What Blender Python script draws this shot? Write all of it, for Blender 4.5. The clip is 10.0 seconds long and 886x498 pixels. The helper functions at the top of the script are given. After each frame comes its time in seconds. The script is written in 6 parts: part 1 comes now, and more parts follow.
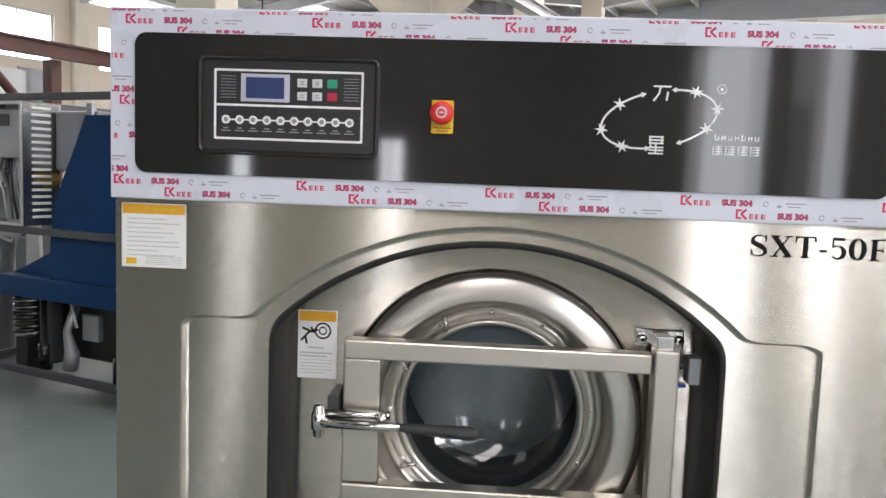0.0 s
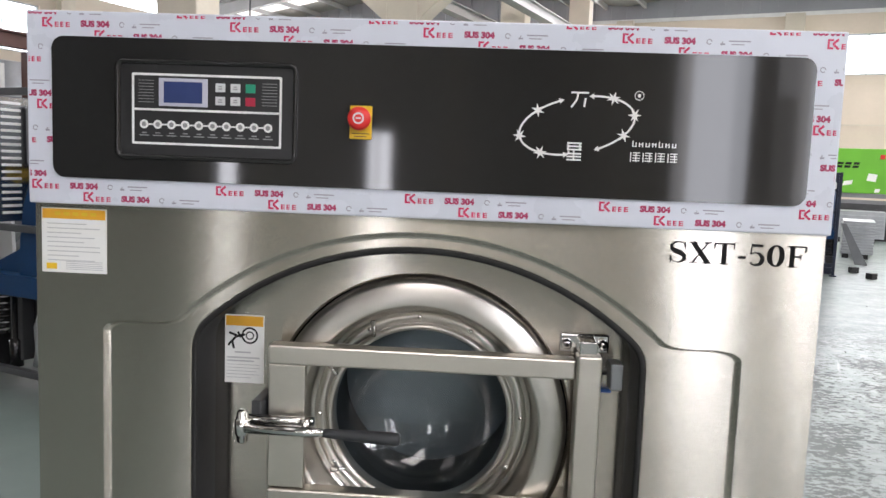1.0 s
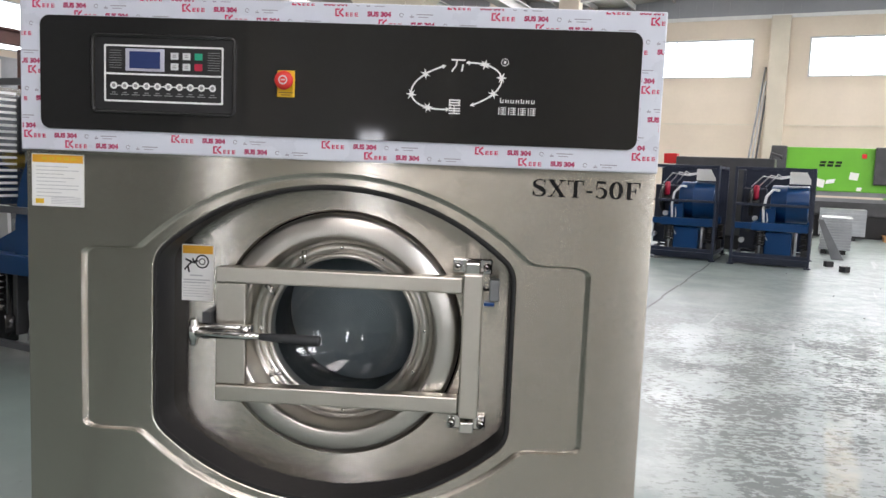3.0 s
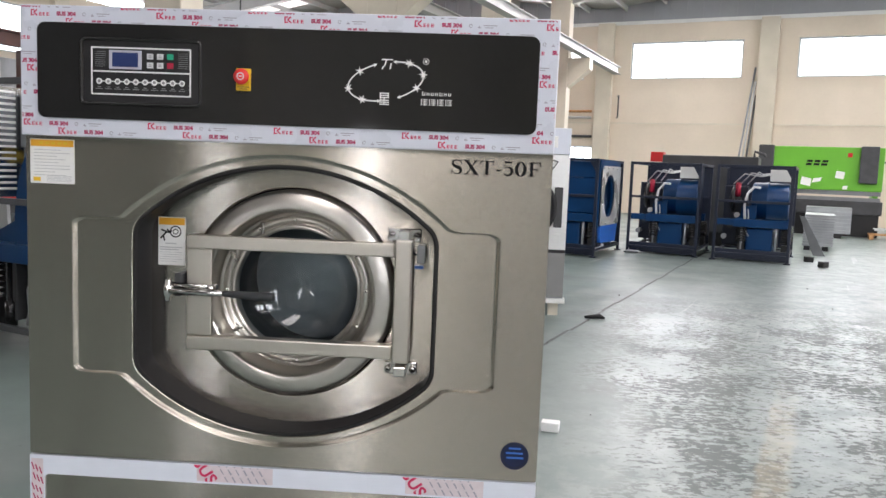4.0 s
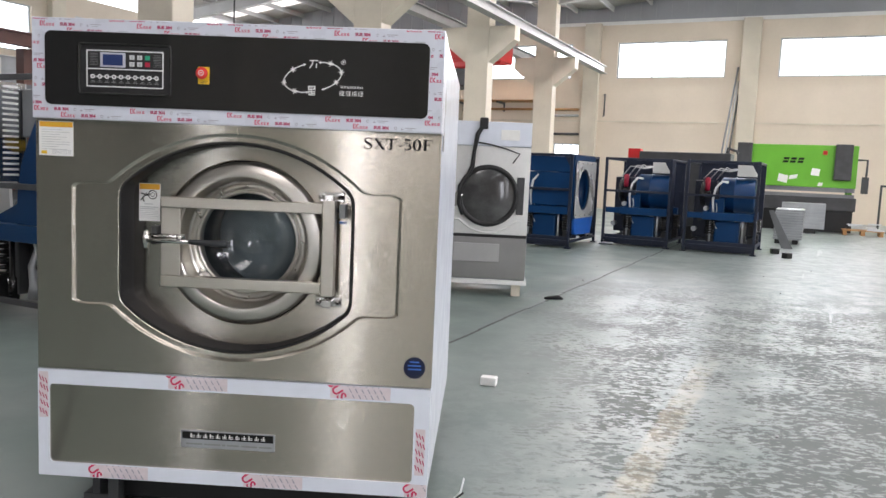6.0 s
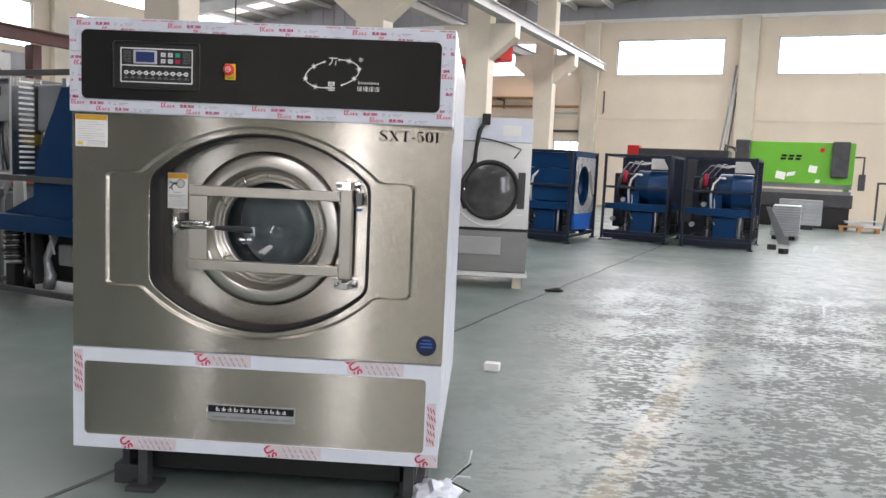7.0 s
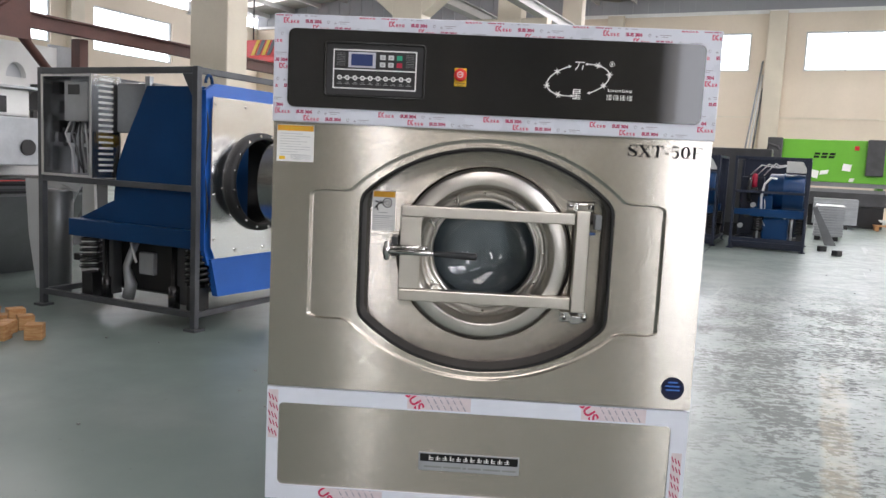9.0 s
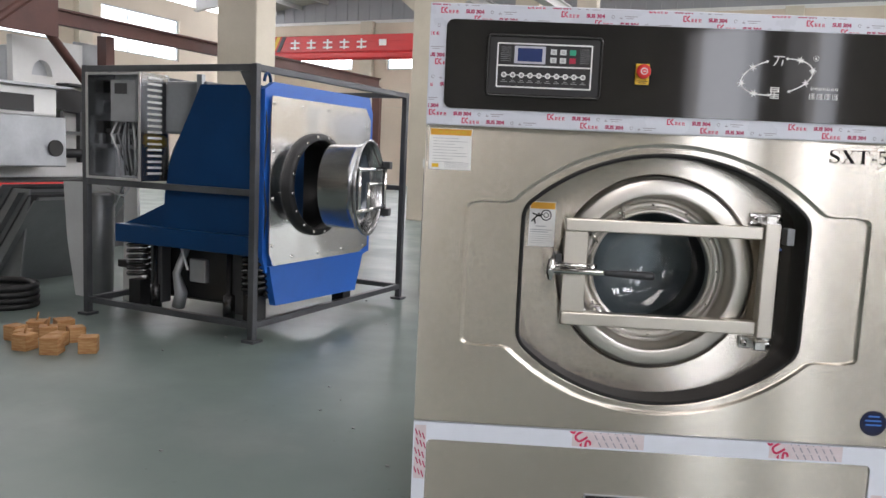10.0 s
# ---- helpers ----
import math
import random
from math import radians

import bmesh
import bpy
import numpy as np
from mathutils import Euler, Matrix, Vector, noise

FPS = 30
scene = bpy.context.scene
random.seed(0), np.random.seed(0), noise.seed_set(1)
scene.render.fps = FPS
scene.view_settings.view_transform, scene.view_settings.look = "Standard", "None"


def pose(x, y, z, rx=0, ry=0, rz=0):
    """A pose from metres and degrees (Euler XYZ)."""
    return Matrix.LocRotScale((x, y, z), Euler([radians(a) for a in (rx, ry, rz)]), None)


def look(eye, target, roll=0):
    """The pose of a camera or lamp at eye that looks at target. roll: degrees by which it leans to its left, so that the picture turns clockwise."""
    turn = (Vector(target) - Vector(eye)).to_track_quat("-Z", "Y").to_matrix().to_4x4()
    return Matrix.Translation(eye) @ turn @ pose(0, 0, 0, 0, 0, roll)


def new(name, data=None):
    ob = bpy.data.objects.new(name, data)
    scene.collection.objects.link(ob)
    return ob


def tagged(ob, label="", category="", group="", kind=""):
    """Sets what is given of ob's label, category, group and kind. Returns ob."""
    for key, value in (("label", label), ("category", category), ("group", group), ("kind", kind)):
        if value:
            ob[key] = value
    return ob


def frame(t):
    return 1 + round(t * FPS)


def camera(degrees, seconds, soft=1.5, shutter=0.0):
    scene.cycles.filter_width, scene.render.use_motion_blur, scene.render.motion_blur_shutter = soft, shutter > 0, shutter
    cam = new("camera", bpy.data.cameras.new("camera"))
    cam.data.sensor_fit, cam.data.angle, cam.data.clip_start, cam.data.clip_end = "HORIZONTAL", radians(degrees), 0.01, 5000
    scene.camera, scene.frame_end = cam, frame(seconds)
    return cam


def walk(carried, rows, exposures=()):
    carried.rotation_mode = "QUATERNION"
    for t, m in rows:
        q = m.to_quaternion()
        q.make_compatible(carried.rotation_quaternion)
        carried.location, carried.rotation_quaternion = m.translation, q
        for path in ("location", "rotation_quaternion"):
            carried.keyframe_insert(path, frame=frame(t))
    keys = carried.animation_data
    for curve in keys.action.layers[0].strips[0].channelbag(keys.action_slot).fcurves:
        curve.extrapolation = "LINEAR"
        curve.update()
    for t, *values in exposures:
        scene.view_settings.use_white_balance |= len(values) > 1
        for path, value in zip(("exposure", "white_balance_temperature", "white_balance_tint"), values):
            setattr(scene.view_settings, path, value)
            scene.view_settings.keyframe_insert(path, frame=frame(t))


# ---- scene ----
cam = camera(59.0, 10.0)
EXPO, DAYLIGHT = 0.0, 6.0
PATH = [
    (0, (0.086, -0.005, 1.544), (-0.05, 1.981, 1.353), 2.1),
    (0.5, (0.133, 0.002, 1.58), (0.015, 1.988, 1.367), 2.2),
    (1, (0.213, 0.01, 1.572), (0.098, 1.996, 1.363), 2.2),
    (1.5, (0.278, 0.012, 1.558), (0.165, 1.998, 1.344), 2.3),
    (2, (0.302, -0.036, 1.519), (0.192, 1.95, 1.309), 2.3),
    (2.5, (0.343, -0.202, 1.472), (0.235, 1.785, 1.268), 2.3),
    (3, (0.434, -0.343, 1.471), (0.327, 1.643, 1.268), 2.3),
    (4.5, (0.738, -0.826, 1.411), (0.637, 1.161, 1.21), 2.3),
    (5, (0.852, -0.957, 1.408), (0.755, 1.03, 1.206), 2.4),
    (6.5, (0.955, -1.424, 1.343), (0.861, 0.563, 1.136), 2.5),
    (7, (0.919, -1.483, 1.339), (0.827, 0.504, 1.127), 2.6),
    (7.5, (0.834, -1.413, 1.351), (0.743, 0.573, 1.131), 2.6),
    (8, (0.633, -1.279, 1.37), (0.542, 0.706, 1.147), 2.7),
    (8.5, (0.353, -1.238, 1.379), (0.263, 0.747, 1.153), 2.8),
    (9, (0.067, -1.166, 1.379), (-0.022, 0.819, 1.153), 2.8),
    (9.5, (-0.193, -0.994, 1.392), (-0.281, 0.991, 1.164), 2.9),
    (10, (-0.46, -0.897, 1.386), (-0.546, 1.087, 1.153), 2.6),
]
walk(cam, [(t, look(eye, target, roll)) for t, eye, target, roll in PATH], [(0, EXPO + 0.22, 6500, 18), (2.5, EXPO + 0.18, 6500, 18), (5, EXPO + 0.05, 6500, 18), (6.5, EXPO, 6500, 18), (10, EXPO, 6500, 18)])

# ---- frames of reference ----
HALL = -22.5                      # the hall is turned against the washer
HM = pose(0, 0, 0, 0, 0, HALL)


def at_hall(u, v, z=0.0, turn=0.0):
    return HM @ pose(u, v, z, 0, 0, turn)


# ---- world and lights ----
world = bpy.data.worlds.new("sky")
scene.world = world
world.use_nodes = True
wn = world.node_tree.nodes
sky = wn.new("ShaderNodeTexSky")
sky.sky_type, sky.sun_disc = "NISHITA", False
sky.sun_elevation, sky.sun_rotation = radians(48), radians(150)
wn["Background"].inputs[1].default_value = 0.12
world.node_tree.links.new(sky.outputs[0], wn["Background"].inputs[0])
sun = new("sun", bpy.data.lights.new("sun", "SUN"))
sun.data.energy, sun.data.angle, sun.data.color = 2.0, radians(3), (1, 0.96, 0.9)
sun.matrix_world = look((0, 0, 30), (-12, 20, 0))


def window_light(u, v, z, w, h, aim, watts, color=(0.93, 0.97, 1.0)):
    """The sky's light in an opening, or an added fill lamp."""
    lamp = new("window_light", bpy.data.lights.new("window_light", "AREA"))
    lamp.data.shape, lamp.data.size, lamp.data.size_y, lamp.data.energy, lamp.data.color = "RECTANGLE", w, h, watts, color
    lamp.matrix_world = HM @ look((u, v, z), (u + aim[0], v + aim[1], z + aim[2]))
    return lamp


# ---- materials ----
def mat(name, color, rough=0.5, metal=0.0, vary=0.15, scale=6.0, fine=60.0, bump=0.1, second=None, mixat=0.55, stretch=(1, 1, 1), rvary=0.15, **extra):
    m = bpy.data.materials.new(name)
    m.use_nodes = True
    n, l = m.node_tree.nodes, m.node_tree.links
    b = n["Principled BSDF"]
    co = n.new("ShaderNodeTexCoord")
    mp = n.new("ShaderNodeMapping")
    mp.inputs["Scale"].default_value = stretch
    l.new(co.outputs["Object"], mp.inputs[0])
    big, small = n.new("ShaderNodeTexNoise"), n.new("ShaderNodeTexNoise")
    big.inputs["Scale"].default_value, big.inputs["Detail"].default_value = scale, 6
    small.inputs["Scale"].default_value, small.inputs["Detail"].default_value = fine, 4
    l.new(mp.outputs[0], big.inputs["Vector"])
    l.new(mp.outputs[0], small.inputs["Vector"])
    ramp = n.new("ShaderNodeValToRGB")
    c2 = second or [c * (1 - vary) for c in color]
    ramp.color_ramp.elements[0].position, ramp.color_ramp.elements[0].color = mixat - 0.15, (*c2, 1)
    ramp.color_ramp.elements[1].position, ramp.color_ramp.elements[1].color = mixat + 0.15, (*color, 1)
    l.new(big.outputs["Fac"], ramp.inputs[0])
    mix = n.new("ShaderNodeMix")
    mix.data_type, mix.blend_type = "RGBA", "MULTIPLY"
    mix.inputs["Factor"].default_value = 0.35
    grey = n.new("ShaderNodeMapRange")
    grey.inputs["To Min"].default_value, grey.inputs["To Max"].default_value = 1 - vary, 1 + vary
    l.new(small.outputs["Fac"], grey.inputs["Value"])
    l.new(ramp.outputs[0], mix.inputs["A"])
    l.new(grey.outputs[0], mix.inputs["B"])
    l.new(mix.outputs["Result"], b.inputs["Base Color"])
    rr = n.new("ShaderNodeMapRange")
    rr.inputs["To Min"].default_value, rr.inputs["To Max"].default_value = max(rough - rvary * rough, 0.02), min(rough + rvary * rough, 1)
    l.new(big.outputs["Fac"], rr.inputs["Value"])
    l.new(rr.outputs[0], b.inputs["Roughness"])
    b.inputs["Metallic"].default_value = metal
    if bump:
        bp = n.new("ShaderNodeBump")
        bp.inputs["Strength"].default_value, bp.inputs["Distance"].default_value = bump, 0.003
        l.new(small.outputs["Fac"], bp.inputs["Height"])
        l.new(bp.outputs[0], b.inputs["Normal"])
    for key, value in extra.items():
        b.inputs[key.replace("_", " ")].default_value = value
    return m


def steel(name, color, rough, aniso=0.75, wave=0.25, wscale=1.6, line=220, around=False, hairs=0.55):
    """Brushed stainless sheet: long hairlines, and a slow swell that bends what it mirrors."""
    m = mat(name, color, rough, 1.0, 0.06, 2.0, 30.0, 0.0, rvary=0.1)
    n, l = m.node_tree.nodes, m.node_tree.links
    b = n["Principled BSDF"]
    co = n.new("ShaderNodeTexCoord")
    mp = n.new("ShaderNodeMapping")
    mp.inputs["Scale"].default_value = (1.2, 1.2, line)
    hair, swell = n.new("ShaderNodeTexNoise"), n.new("ShaderNodeTexNoise")
    hair.inputs["Scale"].default_value, hair.inputs["Detail"].default_value = 3.0, 5
    swell.inputs["Scale"].default_value, swell.inputs["Detail"].default_value = wscale, 1
    l.new(co.outputs["Object"], mp.inputs[0])
    l.new(mp.outputs[0], hair.inputs["Vector"])
    l.new(co.outputs["Object"], swell.inputs["Vector"])
    b1, hr = n.new("ShaderNodeBump"), n.new("ShaderNodeMapRange")
    b1.inputs["Strength"].default_value, b1.inputs["Distance"].default_value = wave, 0.02
    l.new(swell.outputs["Fac"], b1.inputs["Height"])
    hr.inputs["To Min"].default_value, hr.inputs["To Max"].default_value = rough * 0.965, rough * 1.035
    l.new(hair.outputs["Fac"], hr.inputs["Value"])
    l.new(hr.outputs[0], b.inputs["Roughness"])
    if around:
        l.new(b1.outputs[0], b.inputs["Normal"])
    else:
        # hairlines too fine to be seen singly tip the surface up and down
        fine, mp2, add, unit = n.new("ShaderNodeTexNoise"), n.new("ShaderNodeMapping"), n.new("ShaderNodeVectorMath"), n.new("ShaderNodeVectorMath")
        mp2.inputs["Scale"].default_value = (8.0, 8.0, 7000)
        fine.inputs["Scale"].default_value, fine.inputs["Detail"].default_value = 3.0, 2
        l.new(co.outputs["Object"], mp2.inputs[0])
        l.new(mp2.outputs[0], fine.inputs["Vector"])
        lean, lift = n.new("ShaderNodeMapRange"), n.new("ShaderNodeCombineXYZ")
        lean.clamp = False
        lean.inputs["To Min"].default_value, lean.inputs["To Max"].default_value = -hairs, hairs
        l.new(fine.outputs["Fac"], lean.inputs["Value"])
        l.new(lean.outputs[0], lift.inputs[2])
        add.operation, unit.operation = "ADD", "NORMALIZE"
        l.new(b1.outputs[0], add.inputs[0])
        l.new(lift.outputs[0], add.inputs[1])
        l.new(add.outputs[0], unit.inputs[0])
        l.new(unit.outputs[0], b.inputs["Normal"])
    b.inputs["Anisotropic"].default_value = aniso
    # the sheen is drawn out across the hairlines: upright on sheets, outwards on turned rings
    if around:
        off, flat = n.new("ShaderNodeVectorMath"), n.new("ShaderNodeVectorMath")
        off.operation, flat.operation = "SUBTRACT", "MULTIPLY"
        off.inputs[1].default_value, flat.inputs[1].default_value = (0, 0, 1.062), (1, 0, 1)
        l.new(co.outputs["Object"], off.inputs[0])
        l.new(off.outputs[0], flat.inputs[0])
        l.new(flat.outputs[0], b.inputs["Tangent"])
    else:
        up = n.new("ShaderNodeCombineXYZ")
        up.inputs[2].default_value = 1.0
        l.new(up.outputs[0], b.inputs["Tangent"])
    return m


def glow(name, color, strength):
    m = bpy.data.materials.new(name)
    m.use_nodes = True
    n = m.node_tree.nodes
    e = n.new("ShaderNodeEmission")
    e.inputs[0].default_value, e.inputs[1].default_value = (*color, 1), strength
    m.node_tree.links.new(e.outputs[0], n["Material Output"].inputs[0])
    return m


def see_through(name, tint, gloss, part_gloss=0.07):
    m = bpy.data.materials.new(name)
    m.use_nodes = True
    n, l = m.node_tree.nodes, m.node_tree.links
    tr, gl, mx = n.new("ShaderNodeBsdfTransparent"), n.new("ShaderNodeBsdfGlossy"), n.new("ShaderNodeMixShader")
    tr.inputs[0].default_value = (*tint, 1)
    gl.inputs["Roughness"].default_value = gloss
    mx.inputs[0].default_value = part_gloss
    l.new(tr.outputs[0], mx.inputs[1])
    l.new(gl.outputs[0], mx.inputs[2])
    l.new(mx.outputs[0], n["Material Output"].inputs[0])
    return m


def floor_paint():
    """Green-grey painted concrete, scuffed in streaks, worn pale in places, with a wet-looking gloss."""
    m = bpy.data.materials.new("worn_green_floor")
    m.use_nodes = True
    n, l = m.node_tree.nodes, m.node_tree.links
    b = n["Principled BSDF"]
    co = n.new("ShaderNodeTexCoord")

    def nz(scale, detail, stretch=(1, 1, 1), rough=0.55, turn=0.0):
        mp, t = n.new("ShaderNodeMapping"), n.new("ShaderNodeTexNoise")
        mp.inputs["Scale"].default_value = stretch
        mp.vector_type = "TEXTURE" if turn else "POINT"
        if turn:
            mp.inputs["Rotation"].default_value = (0, 0, turn)
            mp.inputs["Scale"].default_value = [1 / k for k in stretch]
        t.inputs["Scale"].default_value, t.inputs["Detail"].default_value, t.inputs["Roughness"].default_value = scale, detail, rough
        l.new(co.outputs["Object"], mp.inputs[0])
        l.new(mp.outputs[0], t.inputs["Vector"])
        return t.outputs["Fac"]

    def ramp(fac, p0, c0, p1, c1):
        r = n.new("ShaderNodeValToRGB")
        r.color_ramp.elements[0].position, r.color_ramp.elements[0].color = p0, (*c0, 1)
        r.color_ramp.elements[1].position, r.color_ramp.elements[1].color = p1, (*c1, 1)
        l.new(fac, r.inputs[0])
        return r.outputs[0]

    def mixed(fac, a, c):
        x = n.new("ShaderNodeMix")
        x.data_type = "RGBA"
        l.new(fac, x.inputs["Factor"])
        l.new(a, x.inputs["A"])
        if isinstance(c, tuple):
            x.inputs["B"].default_value = (*c, 1)
        else:
            l.new(c, x.inputs["B"])
        return x.outputs["Result"]

    base = ramp(nz(0.35, 5), 0.35, (0.118, 0.158, 0.146), 0.68, (0.185, 0.230, 0.215))
    worn = ramp(nz(0.9, 8), 0.56, (0, 0, 0), 0.72, (0.55, 0.55, 0.55))
    c = mixed(worn, base, (0.27, 0.29, 0.28))
    def calc(op, x, y, z=None):
        k = n.new("ShaderNodeMath")
        k.operation = op
        for i, q in enumerate((x, y, z)):
            if q is None:
                continue
            if isinstance(q, (int, float)):
                k.inputs[i].default_value = q
            else:
                l.new(q, k.inputs[i])
        return k.outputs[0]

    def span(value, lo, hi, a=0.0, b=1.0):
        k = n.new("ShaderNodeMapRange")
        k.interpolation_type = "SMOOTHSTEP"
        for key, q in (("From Min", lo), ("From Max", hi), ("To Min", a), ("To Max", b)):
            k.inputs[key].default_value = q
        l.new(value, k.inputs["Value"])
        return k.outputs[0]

    # trodden aisle: pale wear and dark scuffs; its edge runs slantwise over the hall
    sep = n.new("ShaderNodeSeparateXYZ")
    l.new(co.outputs["Object"], sep.inputs[0])
    across, along = sep.outputs[0], sep.outputs[1]
    slant = calc("MULTIPLY_ADD", along, 0.29, across)
    ragged = calc("MULTIPLY_ADD", nz(1.3, 6, (1, 1, 1), 0.6), 1.6, slant)
    trod = span(ragged, 1.45, 2.25)
    broad = span(across, -1.8, 1.2)
    patch = ramp(nz(2.6, 10, (1, 1, 1), 0.76), 0.42, (0, 0, 0), 0.54, (1, 1, 1))
    c = mixed(calc("MULTIPLY", calc("MULTIPLY", broad, patch), 0.38), c, (0.36, 0.375, 0.365))
    # short dark scuffs in rows, thick where wheels have turned
    spread = ramp(nz(1.5, 5, (1, 1, 1), 0.65), 0.36, (0, 0, 0), 0.64, (1, 1, 1))
    track = nz(2.4, 3, (1, 0.07, 1), 0.6)
    marks = calc("MULTIPLY_ADD", spread, 0.17, calc("MULTIPLY_ADD", track, 0.32, nz(15.0, 8, (1, 1.6, 1), 0.70, radians(22))))
    marks = calc("MULTIPLY_ADD", span(across, 0.6, 2.6), 0.035, marks)
    scuff = ramp(marks, 0.742, (0, 0, 0), 0.772, (1, 1, 1))
    far = span(along, 6.8, 10.5, 1.0, 0.10)
    worked = calc("MULTIPLY", trod, far)
    c = mixed(calc("MULTIPLY", calc("MULTIPLY", worked, scuff), 0.80), c, (0.082, 0.095, 0.088))
    # worn yellow lane line, rubbed off in blotches
    wob = calc("MULTIPLY_ADD", nz(3.0, 4), 0.10, across)
    lane = calc("MULTIPLY", span(wob, 0.69, 0.735), span(wob, 0.89, 0.84))
    lane = calc("MULTIPLY", lane, span(calc("MULTIPLY_ADD", nz(2.2, 6, (1, 1, 1), 0.7), 4.0, along), 8.0, 6.2))
    lane = calc("MULTIPLY", lane, ramp(nz(7, 8, (1, 1, 1), 0.75), 0.36, (0.1, 0.1, 0.1), 0.60, (0.5, 0.5, 0.5)))
    c = mixed(lane, c, (0.42, 0.36, 0.25))
    # a few pale drag lines along the aisle
    drag = ramp(nz(5.5, 4, (1, 0.035, 1), 0.6), 0.665, (0, 0, 0), 0.70, (0.5, 0.5, 0.5))
    c = mixed(calc("MULTIPLY", drag, trod), c, (0.46, 0.47, 0.46))
    specks = ramp(nz(26, 3), 0.70, (0, 0, 0), 0.78, (0.5, 0.5, 0.5))
    c = mixed(specks, c, (0.06, 0.065, 0.06))
    l.new(c, b.inputs["Base Color"])
    rubbed = calc("MULTIPLY", worked, scuff)
    wet = mixed(rubbed, ramp(nz(4.6, 8, (1, 1, 1), 0.7), 0.40, (0.29, 0.29, 0.29), 0.6, (0.40, 0.40, 0.40)), (0.62, 0.62, 0.62))
    dull = ramp(nz(1.1, 6), 0.35, (0.30, 0.30, 0.30), 0.7, (0.50, 0.50, 0.50))
    l.new(mixed(broad, dull, wet), b.inputs["Roughness"])
    bp = n.new("ShaderNodeBump")
    bp.inputs["Strength"].default_value, bp.inputs["Distance"].default_value = 0.05, 0.003
    l.new(nz(30, 5, (1, 1, 1), 0.65), bp.inputs["Height"])
    l.new(bp.outputs[0], b.inputs["Normal"])
    return m


FLOOR = floor_paint()
WALL = mat("cream_wall_paint", (0.72, 0.625, 0.51), 0.75, vary=0.10, scale=0.5, fine=9, bump=0.15)
CREAM = mat("cream_concrete_paint", (0.66, 0.60, 0.49), 0.6, vary=0.12, scale=1.2, fine=25, bump=0.15)
CLAD = mat("grey_cladding", (0.34, 0.35, 0.37), 0.5, vary=0.12, scale=0.7, fine=20)
EASTPAINT = mat("brown_grey_paint", (0.60, 0.53, 0.43), 0.7, vary=0.2, scale=0.5, fine=8)
SOUTHCLAD = mat("pale_brown_cladding", (0.58, 0.54, 0.47), 0.55, vary=0.2, scale=0.5, fine=8)
BLOCKER = mat("dark_brown_grey_sheet", (0.085, 0.08, 0.072), 0.6, vary=0.2, scale=0.5, fine=8)
ROOF = mat("roof_sheet", (0.34, 0.33, 0.30), 0.6, vary=0.15, scale=0.6, fine=18)
BEAM = mat("beam_grey_paint", (0.46, 0.46, 0.45), 0.5, vary=0.12, scale=1.5, fine=30)
BROWN = mat("red_oxide_steel", (0.115, 0.045, 0.035), 0.55, vary=0.3, scale=3, fine=40)
RED = mat("red_crane_paint", (0.62, 0.022, 0.022), 0.4, vary=0.12, scale=1.5, fine=30)
YELLOW = mat("yellow_paint", (0.75, 0.48, 0.03), 0.5, vary=0.12)
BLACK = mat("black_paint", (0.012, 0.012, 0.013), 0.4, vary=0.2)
DARK = mat("dark_steel", (0.055, 0.057, 0.06), 0.45, vary=0.3, scale=5, fine=50)
FRAMEG = mat("primed_frame_grey", (0.10, 0.105, 0.115), 0.42, 0.3, vary=0.3, scale=4, fine=60)
NAVY = mat("navy_frame_paint", (0.012, 0.019, 0.042), 0.4, vary=0.25, scale=5, fine=50)
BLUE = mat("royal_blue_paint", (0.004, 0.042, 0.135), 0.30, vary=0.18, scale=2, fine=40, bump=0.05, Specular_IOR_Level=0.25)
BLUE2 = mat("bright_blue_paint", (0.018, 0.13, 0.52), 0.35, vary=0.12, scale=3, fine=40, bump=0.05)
GREEN = mat("lime_green_paint", (0.13, 0.42, 0.03), 0.4, vary=0.10, scale=2, fine=40)
WHITE = mat("white_paint", (0.78, 0.78, 0.76), 0.45, vary=0.08, scale=3, fine=30)
PALE = mat("pale_grey_machine_paint", (0.56, 0.58, 0.60), 0.4, vary=0.12, scale=1.5, fine=30)
GALV = mat("galvanised_sheet", (0.44, 0.46, 0.48), 0.42, 0.55, vary=0.2, scale=3, fine=25)
GREYSHEET = mat("grey_sheet_metal", (0.24, 0.25, 0.26), 0.38, 0.6, vary=0.2, scale=2, fine=30)
STEEL = steel("brushed_stainless", (0.60, 0.56, 0.495), 0.20, 1.0, 0.04)
STEEL_D = steel("brushed_stainless_door", (0.64, 0.60, 0.54), 0.20, 1.0, 0.04, 2.5, hairs=0.7)
STEEL_R = steel("turned_stainless", (0.66, 0.63, 0.58), 0.30, 0.6, 0.03, 3.0, 90, True)
BARS = mat("satin_stainless_bar", (0.68, 0.64, 0.57), 0.34, 1.0, vary=0.08, scale=3, fine=90, bump=0.05)
PLATE = mat("bright_stainless_plate", (0.80, 0.80, 0.78), 0.28, 0.6, vary=0.16, scale=1.3, fine=30, bump=0.03)
BRIGHT = steel("mirror_plate", (0.90, 0.90, 0.885), 0.17, 0.2, 0.9, 1.8, hairs=0.03)
CHROME = mat("polished_chrome", (0.75, 0.74, 0.72), 0.12, 1.0, vary=0.06, scale=20, fine=90, bump=0.02)
RUBBER = mat("black_rubber", (0.012, 0.012, 0.013), 0.55, vary=0.2, scale=20, fine=80)
GRIP = mat("grey_black_grip", (0.035, 0.038, 0.042), 0.5, vary=0.15, scale=30, fine=120)
